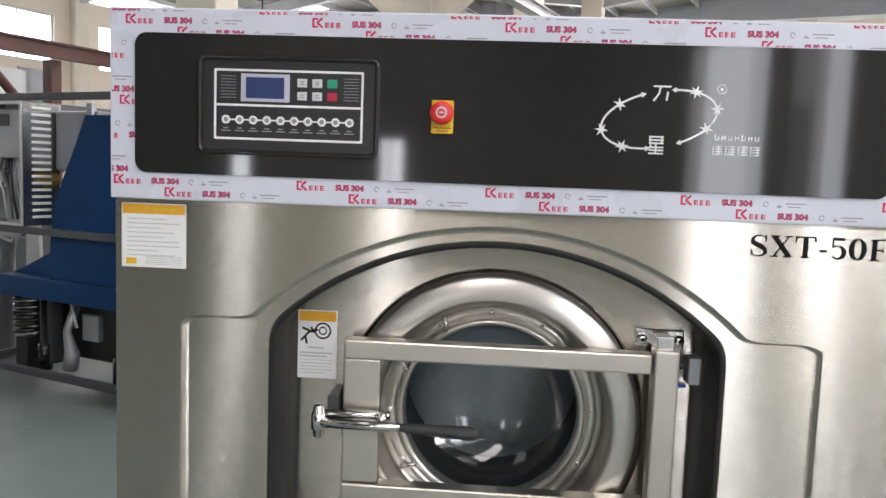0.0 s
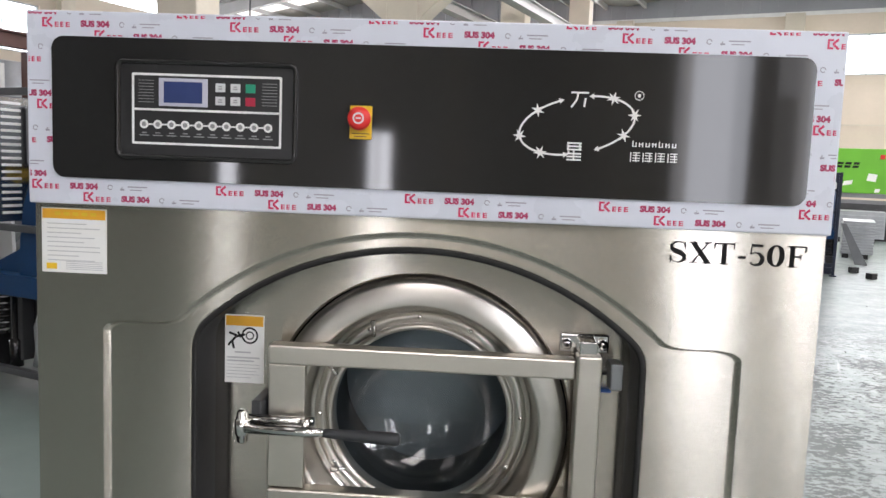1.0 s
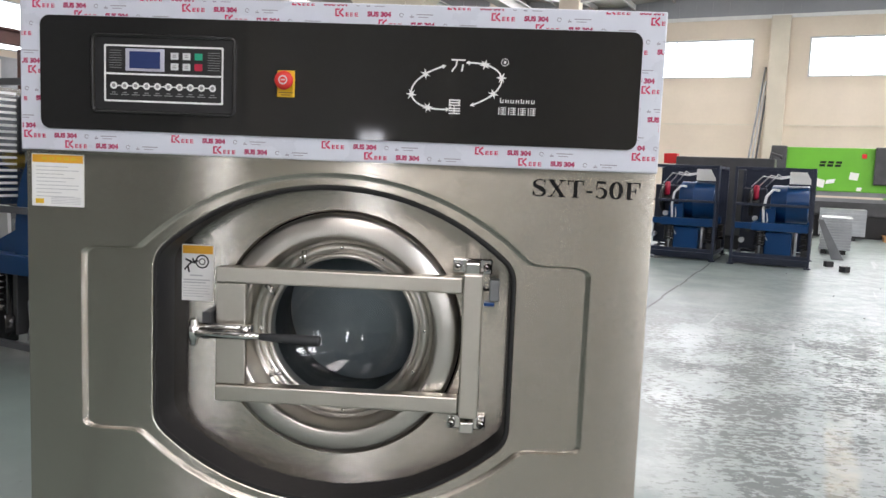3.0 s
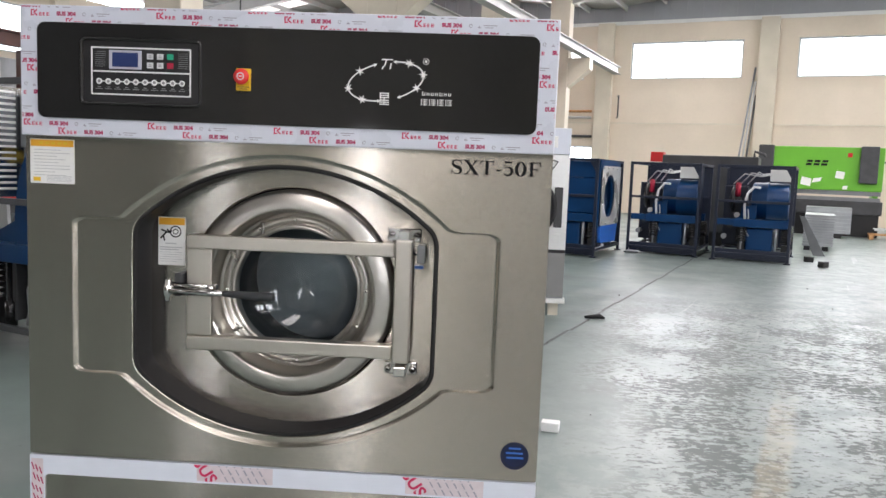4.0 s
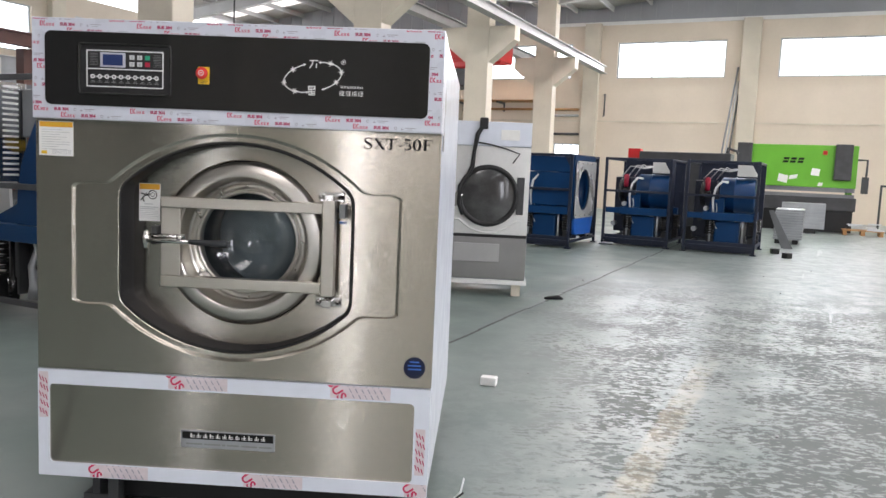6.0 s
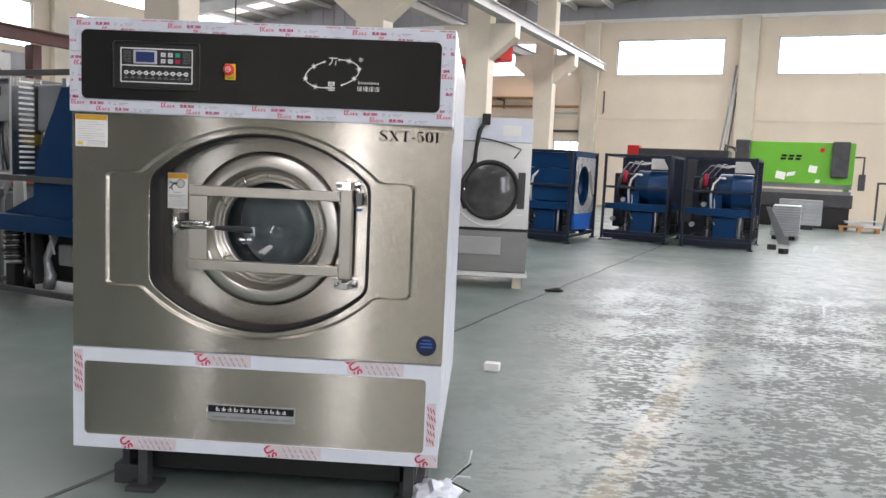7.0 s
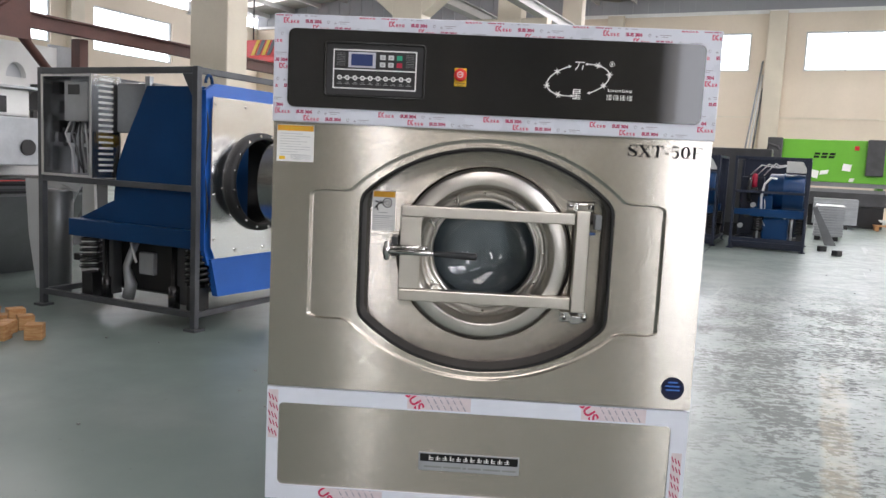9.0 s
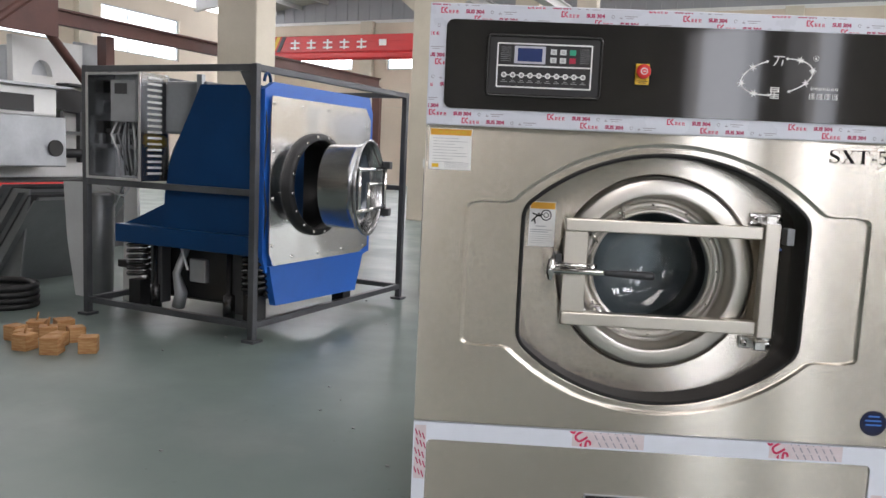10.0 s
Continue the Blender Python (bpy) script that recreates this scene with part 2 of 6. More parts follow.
RECESS = mat("recess_shade", (0.012, 0.012, 0.014), 0.5, 0.0, vary=0.15, scale=4, fine=60, Specular_IOR_Level=0.15)
PANEL = mat("black_gloss_panel", (0.020, 0.020, 0.020), 0.05, 0.0, vary=0.15, scale=3, fine=50, bump=0.0)
PANEL2 = mat("black_membrane", (0.018, 0.018, 0.019), 0.3, vary=0.15, scale=20, fine=90)
FILM = mat("lilac_white_film", (0.64, 0.665, 0.735), 0.28, vary=0.05, scale=9, fine=40, bump=0.12)
FILM2 = mat("milky_white_film", (0.73, 0.77, 0.85), 0.22, vary=0.06, scale=7, fine=25, bump=0.2)
PINKFILM = mat("pinkish_clear_film", (0.70, 0.62, 0.65), 0.22, vary=0.08, scale=30, fine=60, bump=0.1)
FILMRED = mat("crimson_print", (0.60, 0.02, 0.10), 0.35, vary=0.1)
FILMDARK = mat("purple_red_print", (0.42, 0.03, 0.11), 0.4, vary=0.1)
FILMGREY = mat("grey_print", (0.34, 0.33, 0.38), 0.4, vary=0.1)
INK = mat("white_ink", (0.82, 0.82, 0.80), 0.4, vary=0.04, scale=40)
BLACKINK = mat("black_ink", (0.012, 0.012, 0.012), 0.75, vary=0.1, scale=40, Specular_IOR_Level=0.2)
GREYINK = mat("grey_ink", (0.30, 0.30, 0.30), 0.5, vary=0.1, scale=40)
PALEINK = mat("pale_grey_ink", (0.50, 0.50, 0.51), 0.5, vary=0.1, scale=40)
PAPER = mat("white_label", (0.80, 0.80, 0.78), 0.45, vary=0.04, scale=20)
ORANGE = mat("amber_label", (0.80, 0.40, 0.03), 0.4, vary=0.06, scale=30)
LCD = mat("blue_lcd", (0.035, 0.055, 0.16), 0.12, vary=0.05, scale=30, bump=0.0)
LCDRIM = mat("pale_lilac_bezel", (0.50, 0.50, 0.58), 0.35, vary=0.04, scale=30)
KEYPALE = mat("pale_key", (0.62, 0.63, 0.63), 0.4, vary=0.05, scale=30)
KEYG = mat("green_key", (0.01, 0.33, 0.19), 0.4, vary=0.05, scale=30)
KEYR = mat("red_key", (0.45, 0.015, 0.05), 0.4, vary=0.05, scale=30)
STOPRED = mat("red_plastic", (0.72, 0.03, 0.025), 0.3, vary=0.06, scale=30)
STOPYEL = mat("yellow_plastic", (0.80, 0.50, 0.02), 0.35, vary=0.06, scale=30)
BADGE = mat("navy_badge", (0.012, 0.018, 0.06), 0.25, vary=0.2, scale=40)
WOOD = mat("sawn_wood", (0.52, 0.32, 0.15), 0.7, vary=0.25, scale=14, fine=90, stretch=(1, 1, 6), second=(0.36, 0.17, 0.06))
GLASS = mat("dark_glass", (0.06, 0.075, 0.09), 0.05, 0.0, vary=0.05, bump=0.0, Specular_IOR_Level=0.8, Coat_Weight=0.6, Coat_Roughness=0.02)
DRUM = mat("blued_drum", (0.27, 0.315, 0.335), 0.35, 0.25, vary=0.2, scale=6, fine=40)
HOSE = mat("white_hose", (0.66, 0.67, 0.68), 0.4, vary=0.1)
DAY = glow("overcast_daylight", (0.90, 0.96, 1.0), DAYLIGHT)
SKYLIT = glow("translucent_roof_sheet", (1.0, 0.98, 0.93), 1.3)


PANE = see_through("window_glass", (0.96, 0.98, 0.98), 0.03)


# ---- mesh helpers ----
def box(bm, x0, y0, z0, x1, y1, z1, bev=0.0, seg=2):
    vs = [bm.verts.new(p) for p in ((x0, y0, z0), (x1, y0, z0), (x1, y1, z0), (x0, y1, z0), (x0, y0, z1), (x1, y0, z1), (x1, y1, z1), (x0, y1, z1))]
    fs = [bm.faces.new([vs[i] for i in q]) for q in ((3, 2, 1, 0), (4, 5, 6, 7), (0, 1, 5, 4), (1, 2, 6, 5), (2, 3, 7, 6), (3, 0, 4, 7))]
    if bev:
        edges = list({e for f in fs for e in f.edges})
        bmesh.ops.bevel(bm, geom=edges, offset=bev, segments=seg, affect="EDGES", profile=0.5)
    return vs


def sweep(bm, pts, r, seg=10, closed=False, flat=None, caps=True):
    """A tube of radius r (or radii) along pts."""
    pts = [Vector(p) for p in pts]
    n = len(pts)
    rad = r if isinstance(r, (list, tuple)) else [r] * n
    rings, side = [], None
    for i, p in enumerate(pts):
        a = pts[i - 1] if (i or closed) else p
        b = pts[(i + 1) % n] if (i < n - 1 or closed) else p
        d = (b - a).normalized()
        if side is None:
            side = d.orthogonal().normalized()
        side = (side - d * side.dot(d)).normalized()
        up = d.cross(side)
        rings.append([bm.verts.new(p + (side * math.cos(k * math.tau / seg) + up * math.sin(k * math.tau / seg)) * rad[i]) for k in range(seg)])
    for i in range(n if closed else n - 1):
        a, b = rings[i], rings[(i + 1) % n]
        for k in range(seg):
            bm.faces.new((a[k], a[(k + 1) % seg], b[(k + 1) % seg], b[k])).smooth = True
    if caps and not closed:
        bm.faces.new(rings[0][::-1])
        bm.faces.new(rings[-1])
    return rings


def lathe(bm, prof, cx, cz, cy=0.0, seg=72, axis="Y"):
    """Turn (radius, depth) pairs round an axis through (cx, cz)."""
    rings = []
    for r, y in prof:
        ring = []
        for k in range(seg):
            a = k * math.tau / seg
            p = (cx + r * math.cos(a), cy + y, cz + r * math.sin(a)) if axis == "Y" else ((cy + y, cx + r * math.cos(a), cz + r * math.sin(a)) if axis == "X" else (cx + r * math.cos(a), cz + r * math.sin(a), cy + y))
            ring.append(bm.verts.new(p))
        rings.append(ring)
    for a, b in zip(rings, rings[1:]):
        for k in range(seg):
            bm.faces.new((a[k], a[(k + 1) % seg], b[(k + 1) % seg], b[k])).smooth = True
    return rings


def prism(bm, pts, a, b, axis="Y"):
    """A flat outline in the plane across axis, made solid from a to b."""
    def place(p, d):
        return {"X": (d, p[0], p[1]), "Y": (p[0], d, p[1]), "Z": (p[0], p[1], d)}[axis]
    lo, hi = [bm.verts.new(place(p, a)) for p in pts], [bm.verts.new(place(p, b)) for p in pts]
    n = len(pts)
    bm.faces.new(lo)
    bm.faces.new(hi[::-1])
    for i in range(n):
        bm.faces.new((lo[i], hi[i], hi[(i + 1) % n], lo[(i + 1) % n]))


def finish(bm, name, material):
    bmesh.ops.recalc_face_normals(bm, faces=bm.faces)
    me = bpy.data.meshes.new(name)
    bm.to_mesh(me)
    bm.free()
    me.materials.append(material)
    return me


def part(name, bm, material, parent, label=""):
    ob = new(name, finish(bm, name, material))
    ob.parent = parent
    return tagged(ob, label)


def thing(name, label, category, m, group="", kind=""):
    ob = new(name)
    ob.empty_display_size = 0.1
    ob.matrix_world = m
    return tagged(ob, label, category, group, kind)


def structure(name, bm, material, label="", category="", m=None):
    ob = new(name, finish(bm, name, material))
    ob.matrix_world = m or HM
    return tagged(ob, label, category, "", "structure")


def B(*boxes, bev=0.0):
    bm = bmesh.new()
    for q in boxes:
        box(bm, *q, bev=bev)
    return bm


def tube(pts, r, seg=10, closed=False):
    bm = bmesh.new()
    sweep(bm, pts, r, seg, closed)
    return bm


# ---- the hall ----
WU = [-25.25, -19.25, -13.25, -7.25, -1.25, 4.75, 10.75]     # bays across
UL, UR, VB, VF = -25.25, 10.75, 31.0, -21.8
TOP = 7.4
floor = structure("floor", B((UL - 0.3, VF - 0.3, -0.2, UR + 0.3, VB + 0.3, 0.0)), FLOOR, "green-grey painted concrete floor, worn and scuffed", "floor")


def wall_with_windows(name, length, start, windows, z0, z1, m, label, paint=None):
    """A 0.25 m wall along local x with openings (a, b, low, high) cut through; local y is outwards."""
    bm = bmesh.new()
    cuts = sorted(windows)
    x = start
    for a, b, lo, hi in cuts:
        box(bm, x, 0, z0, a, 0.25, z1)
        box(bm, a, 0, z0, b, 0.25, lo)
        box(bm, a, 0, hi, b, 0.25, z1)
        x = b
    box(bm, x, 0, z0, start + length, 0.25, z1)
    ob = structure(name, bm, paint or WALL, label, "wall", m)
    return ob


def window_unit(name, a, b, lo, hi, m):
    """Aluminium frame with two mullions, thin panes, bright sky beyond."""
    th = thing(name, "wide factory window, overexposed by bright daylight", "window", m, kind="structure")
    bm = bmesh.new()
    for x in (a, b - 0.06):
        box(bm, x, 0.08, lo, x + 0.06, 0.16, hi)
    for z in (lo, hi - 0.06):
        box(bm, a + 0.06, 0.08, z, b - 0.06, 0.16, z + 0.06)
    w = (b - a) / 3
    for k in (1, 2):
        box(bm, a + w * k - 0.02, 0.09, lo + 0.06, a + w * k + 0.02, 0.15, hi - 0.06)
    part("window_frame", bm, PALE, th)
    for k in range(3):
        pane = part("pane", B((a + w * k + (0.06 if k == 0 else 0.02), 0.115, lo + 0.06, a + w * (k + 1) - (0.06 if k == 2 else 0.02), 0.121, hi - 0.06)), PANE, th)
        pane.visible_shadow = False
    return th


back = [(u + 0.98, u + 5.12, 5.25, 6.67) for u in WU[:-1]]
low_back = [(-8.75, -7.62, 1.9, 2.62)]
mb = HM @ pose(0, VB, 0)
wall_with_windows("wall_north", UR - UL, UL, back, 4.4, TOP, mb, "cream painted factory wall with high windows")
wall_with_windows("wall_north_lower", UR - UL, UL, low_back, 0, 4.4, mb, "cream painted factory wall with a low window")
window_unit("window_8", *low_back[0], mb)
for i, w in enumerate(back):
    window_unit("window_%d" % (i + 1), *w, mb)
ml = HM @ pose(UL, 0, 0, 0, 0, 90)
side_v = [-21.8 + 6 * k for k in range(9)]
sides = [(v + 0.95, v + 5.05, 4.95, 6.67) for v in (-15.8, -9.8, -3.8, 2.2, 8.2, 14.2, 20.2)]
wall_with_windows("wall_west", VB - VF, VF, sides, 0, TOP, ml, "cream painted factory wall with high windows")
for i, w in enumerate(sides):
    window_unit("window_%d" % (i + 11), *w, ml)
mr = HM @ pose(UR, 0, 0, 0, 0, -90)
east = [(-b, -a, lo, hi) for a, b, lo, hi in sides if a > -14]
east += [(9.0, 10.2, 0.0, 4.8), (11.2, 13.6, 0.0, 4.8)]      # open gateways
wall_with_windows("wall_east", VB - VF, -VB, east, 0, TOP, mr, "brown-grey factory wall with windows and a gateway", EASTPAINT)
for i, w in enumerate(east[:-2]):
    window_unit("window_%d" % (i + 21), *w, mr)
mf = HM @ pose(0, VF, 0, 0, 0, 180)
south = [(-u - 5.1, -u - 0.9, 4.95, 6.67) for u in WU[:-2]]
south = [w for w in south if w[1] < -11 or w[0] > -2]
south += [(-5.72, -5.42, 0.0, 2.6), (-5.26, -4.96, 0.0, 2.6), (-0.95, -0.45, 0.0, 2.0)]  # open gateways
wall_with_windows("wall_south", UR - UL, -UR, south, 0, TOP, mf, "pale brown clad factory wall with open gateways", SOUTHCLAD)
for i, w in enumerate(south[:-3]):
    window_unit("window_%d" % (i + 31), *w, mf)

# unseen wall, added so the washer's left steel mirrors something dark
structure("unseen_dark_wall", B((UL + 0.31, -11.2, 0, -0.6, -11.0, 8.2)), BLOCKER, "unseen dark wall added to darken reflections in the washer's left side", "wall")

# overcast sky outside the openings
for name, m, a, b in (("backdrop_north", mb, UL, UR), ("backdrop_west", ml, VF, VB), ("backdrop_east", mr, -VB, -VF), ("backdrop_south", mf, -UR, -UL)):
    structure(name, B((a - 4, 3.0, -1, b + 4, 3.05, 12)), DAY, "plain bright overcast sky", "sky", m)

# pilasters, wall groove, upper cladding
for i, u in enumerate(WU[1:-1]):
    structure("pilaster_%d" % (i + 1), B((u - 0.32, VB - 0.28, 0, u + 0.32, VB, TOP), bev=0.015), CREAM, "cream painted wall pilaster", "pilaster")
for i, v in enumerate(side_v[1:-1]):
    structure("pilaster_%d" % (i + 10), B((UL, v - 0.3, 0, UL + 0.3, v + 0.3, TOP), bev=0.015), CREAM, "cream painted wall pilaster", "pilaster")
    structure("pilaster_%d" % (i + 20), B((UR - 0.3, v - 0.3, 0, UR, v + 0.3, TOP), bev=0.015), CREAM, "cream painted wall pilaster", "pilaster")
# unseen pilasters, added to put upright bands into the washer's reflections
for i, u in enumerate((-13.25, -7.25, -4.25, -1.25, 1.75, 7.75)):
    structure("pilaster_%d" % (i + 30), B((u - 0.35, VF, 0, u + 0.35, VF + 0.3, TOP), bev=0.015), CREAM, "cream painted wall pilaster", "pilaster")
structure("trim_ledge", B((UL, VB - 0.03, 3.52, UR, VB, 3.57)), CREAM, "thin cream ledge along the wall", "trim")
structure("trim_cap", B((UL, VB - 0.06, TOP - 0.05, UR, VB + 0.3, TOP + 0.08)), WHITE, "pale cap on top of the wall", "trim")


def roof_z(u):
    """Two gables, one over each bay."""
    c = -16.25 if u < -7.25 else 1.75
    return 9.15 - abs(u - c) * 0.13


bm = bmesh.new()
for k in range(60):                                   # ribbed cladding above the end walls
    a = UL + (UR - UL) * k / 60
    b = UL + (UR - UL) * (k + 1) / 60
    for v0, v1 in ((VB - 0.02, VB + 0.2), (VF - 0.2, VF + 0.02)):
        box(bm, a, v0, TOP + 0.08, b - 0.04, v1, 9.4)
        box(bm, b - 0.04, v0 - 0.03, TOP + 0.08, b, v1 + 0.03, 9.4)
structure("wall_cladding", bm, CLAD, "grey ribbed metal cladding above the wall", "wall")
bm = bmesh.new()
for u0, u1 in ((UL - 0.3, -16.25), (-16.25, -7.25), (-7.25, 1.75), (1.75, UR + 0.3)):
    n = 10
    for k in range(n):
        a, b = u0 + (u1 - u0) * k / n, u0 + (u1 - u0) * (k + 1) / n
        e = 0.01 if u1 <= -7.25 else -0.01
        za, zb = roof_z(min(max(a, UL - 0.3), -7.2501) if e > 0 else max(a, -7.2499)), roof_z(min(b, -7.2501) if e > 0 else max(b, -7.2499))
        prism(bm, [(a, za), (b, zb), (b, zb + 0.12), (a, za + 0.12)], VF - 0.3, VB + 0.3)
structure("ceiling", bm, ROOF, "ribbed metal roof sheets over the hall", "ceiling")
bm = bmesh.new()
for u in np.arange(UL + 0.7, UR, 1.5):
    z = roof_z(u)
    box(bm, u - 0.04, VF, z - 0.2, u + 0.04, VB, z - 0.005)
structure("ceiling_purlins", bm, BEAM, "grey steel purlins under the roof", "purlin")
for side, (ua, ub) in enumerate(((-24.6, -19.9), (-15.6, -12.4), (-11.6, -9.0), (-4.6, -2.0), (3.0, 7.0))):
    bm = bmesh.new()
    for v in np.arange(VF + 2 if ua > 0 else -3.8, VB - 1, 4.0):
        a, b = ua + 0.3, ub - 0.3
        prism(bm, [(a, roof_z(a) - 0.03), (b, roof_z(b) - 0.03), (b, roof_z(b) - 0.012), (a, roof_z(a) - 0.012)], v, v + 1.1)
    structure("ceiling_skylight_%d" % side, bm, SKYLIT, "translucent roof sheet letting daylight in", "skylight")
for i, v in enumerate([-15.8 + 6 * k for k in range(8)]):
    bm = bmesh.new()
    for u0, u1 in ((UL, -16.25), (-16.25, -7.25), (-7.25, 1.75), (1.75, UR)):
        s = 1e-4 if u0 < -7.3 else -1e-4
        za, zb = roof_z(u0 - s if u0 == -7.25 and s > 0 else u0 + (1e-4 if u0 == -7.25 else 0)), roof_z(u1 - 1e-4 if u1 == -7.25 else u1)
        for lo, hi, hw in ((-0.75, -0.72, 0.12), (-0.72, -0.26, 0.012), (-0.26, -0.23, 0.12)):
            prism(bm, [(u0, za + lo), (u1, zb + lo), (u1, zb + hi), (u0, za + hi)], v - hw, v + hw)
    structure("ceiling_rafter_%d" % (i + 1), bm, BEAM, "grey steel rafter", "rafter")

# row of concrete columns with brackets, and the crane rail on them
for i, v in enumerate([-15.8 + 6 * k for k in range(8)]):
    th = thing("column_%d" % (i + 1), "cream painted concrete column with a crane bracket", "column", at_hall(-7.64, v), kind="structure")
    bm = bmesh.new()
    box(bm, -0.35, -0.22, 0, 0.35, 0.22, 8.0, bev=0.02)
    part("shaft", bm, CREAM, th)
    bm = bmesh.new()
    prism(bm, [(0.35, 4.40), (1.11, 5.0), (1.11, 5.39), (0.35, 5.39)], -0.21, 0.21)
    prism(bm, [(-0.35, 4.40), (-1.11, 5.0), (-1.11, 5.39), (-0.35, 5.39)], -0.21, 0.21)
    part("bracket", bm, CREAM, th)
for name, u in (("crane_rail", -6.68), ("crane_rail", -8.60)):
    th = thing(name, "grey painted crane runway beam resting on the brackets", "crane rail", HM, kind="structure")
    part("web", B((u - 0.012, VF + 0.5, 5.41, u + 0.012, VB - 0.4, 5.66)), BEAM, th)
    part("flange", B((u - 0.14, VF + 0.5, 5.391, u + 0.14, VB - 0.4, 5.41)), BEAM, th)
    part("flange", B((u - 0.12, VF + 0.5, 5.66, u + 0.12, VB - 0.4, 5.68)), BEAM, th)
    part("rail", B((u - 0.03, VF + 0.5, 5.68, u + 0.03, VB - 0.4, 5.73)), DARK, th)

# floor joint
bm = bmesh.new()
v = -18.0
while v < 30:
    box(bm, -1.16 + 0.012 * math.sin(v * 3), v, 0.001, -1.137 + 0.012 * math.sin(v * 3), v + 0.62, 0.003)
    v += 0.63
structure("trim_floor_joint", bm, DARK, "dark saw-cut joint in the floor", "joint")
# daylight in the openings, and fill
for w in back:
    window_light((w[0] + w[1]) / 2, VB - 0.35, 5.95, 4.0, 1.3, (0, -1, -0.35), 200)
for w in sides[2:6]:
    window_light(UL + 0.4, (w[0] + w[1]) / 2, 5.8, 4.0, 1.5, (1, 0, -0.3), 200)
for w in east[:-2]:
    window_light(UR - 0.4, -(w[0] + w[1]) / 2, 5.8, 4.0, 1.5, (-1, 0, -0.3), 200)
window_light(UR - 0.3, -12.4, 2.4, 2.1, 4.6, (-1, 0, 0), 60)
window_light(UR - 0.3, -9.6, 2.4, 1.0, 4.6, (-1, 0, 0), 25)
window_light(5.34, VF + 0.35, 1.3, 0.7, 2.5, (0, 1, 0), 50)
window_light(0.70, VF + 0.35, 1.0, 0.45, 1.8, (0, 1, 0), 20)
# skylight lamps; the two at negative v are fill added for the washer
for u, v, watts in ((-3.3, 21, 620), (-3.3, 7, 300), (5, 20, 620), (5, 4, 360), (-14, 12, 680), (-3.3, -9, 90), (3.4, -10, 560)):
    window_light(u, v, 7.75, 2.4, 12.0, (0, 0, -1), watts, (1.0, 0.98, 0.94))

# ---- lettering and flat marks ----
def letters(bm, text, x, z, h, y, slant=0.0, bold=0.0, turn=0.0, squeeze=1.0):
    """Raised lettering facing -y, its left foot at (x, z); returns its width."""
    cu = bpy.data.curves.new("text", "FONT")
    cu.body, cu.size, cu.extrude, cu.offset, cu.shear, cu.resolution_u = text, h / 0.7, 0.0, bold, slant, 3
    ob = bpy.data.objects.new("text", cu)
    scene.collection.objects.link(ob)
    me = bpy.data.meshes.new_from_object(ob.evaluated_get(bpy.context.evaluated_depsgraph_get()))
    bpy.data.objects.remove(ob)
    bpy.data.curves.remove(cu)
    w = max((v.co.x for v in me.vertices), default=0) * squeeze
    old = set(bm.verts)
    bm.from_mesh(me)
    bpy.data.meshes.remove(me)
    ca, sa = math.cos(turn), math.sin(turn)
    for v in set(bm.verts) - old:
        px, pz = v.co.x * squeeze, v.co.y
        v.co = (x + px * ca - pz * sa, y, z + px * sa + pz * ca)
    return w


def clip_rect(bm, x0, x1, z0, z1):
    for co, no in (((x0, 0, 0), (-1, 0, 0)), ((x1, 0, 0), (1, 0, 0)), ((0, 0, z0), (0, 0, -1)), ((0, 0, z1), (0, 0, 1))):
        bmesh.ops.bisect_plane(bm, geom=bm.verts[:] + bm.edges[:] + bm.faces[:], plane_co=co, plane_no=no, clear_outer=True)


def slab(bm, x0, z0, x1, z1, y, t=0.001):
    box(bm, x0, y - t, z0, x1, y, z1)


def stroke(bm, pts, widths, y, t=0.0008):
    """A flat pen stroke in the x-z plane with changing width."""
    L, R = [], []
    for i, p in enumerate(pts):
        a, b = Vector(pts[max(i - 1, 0)]), Vector(pts[min(i + 1, len(pts) - 1)])
        d = (b - a).normalized()
        n = Vector((-d.y, d.x)) * (widths[i] if isinstance(widths, (list, tuple)) else widths) / 2
        L.append(bm.verts.new((p[0] + n.x, y - t, p[1] + n.y)))
        R.append(bm.verts.new((p[0] - n.x, y - t, p[1] - n.y)))
    for i in range(len(pts) - 1):
        bm.faces.new((L[i], L[i + 1], R[i + 1], R[i]))


def disc(bm, x, z, r, y, t=0.001, seg=24):
    prism(bm, [(x + r * math.cos(k * math.tau / seg), z + r * math.sin(k * math.tau / seg)) for k in range(seg)], y - t, y)


def rounded(x0, z0, x1, z1, r, n=6):
    pts = []
    for cx, cz, a0 in ((x1 - r, z1 - r, 0), (x0 + r, z1 - r, 90), (x0 + r, z0 + r, 180), (x1 - r, z0 + r, 270)):
        pts += [(cx + r * math.cos(radians(a0 + 90 * k / n)), cz + r * math.sin(radians(a0 + 90 * k / n))) for k in range(n + 1)]
    return pts


def frame_plate(bm, outer, inner, y0, y1):
    """A plate from y0 (front) to y1 between two outlines with the same number of points."""
    n = len(outer)
    rows = [[bm.verts.new((p[0], y, p[1])) for p in loop] for loop, y in ((outer, y0), (inner, y0), (inner, y1), (outer, y1))]
    for a, b in zip(rows, rows[1:] + rows[:1]):
        for k in range(n):
            bm.faces.new((a[k], a[(k + 1) % n], b[(k + 1) % n], b[k]))


# ---- the washer ----
HWID, ZB, ZL, ZU, ZT, DEEP = 0.7125, 0.187, 0.588, 1.479, 1.822, 1.64
CZ = 1.049
washer = thing("washing_machine", "large stainless steel industrial washer-extractor, partly in protective film", "washing machine", pose(0.0875, 1.409, 0))
NA = 720
ANG = [k * math.tau / NA for k in range(NA)]


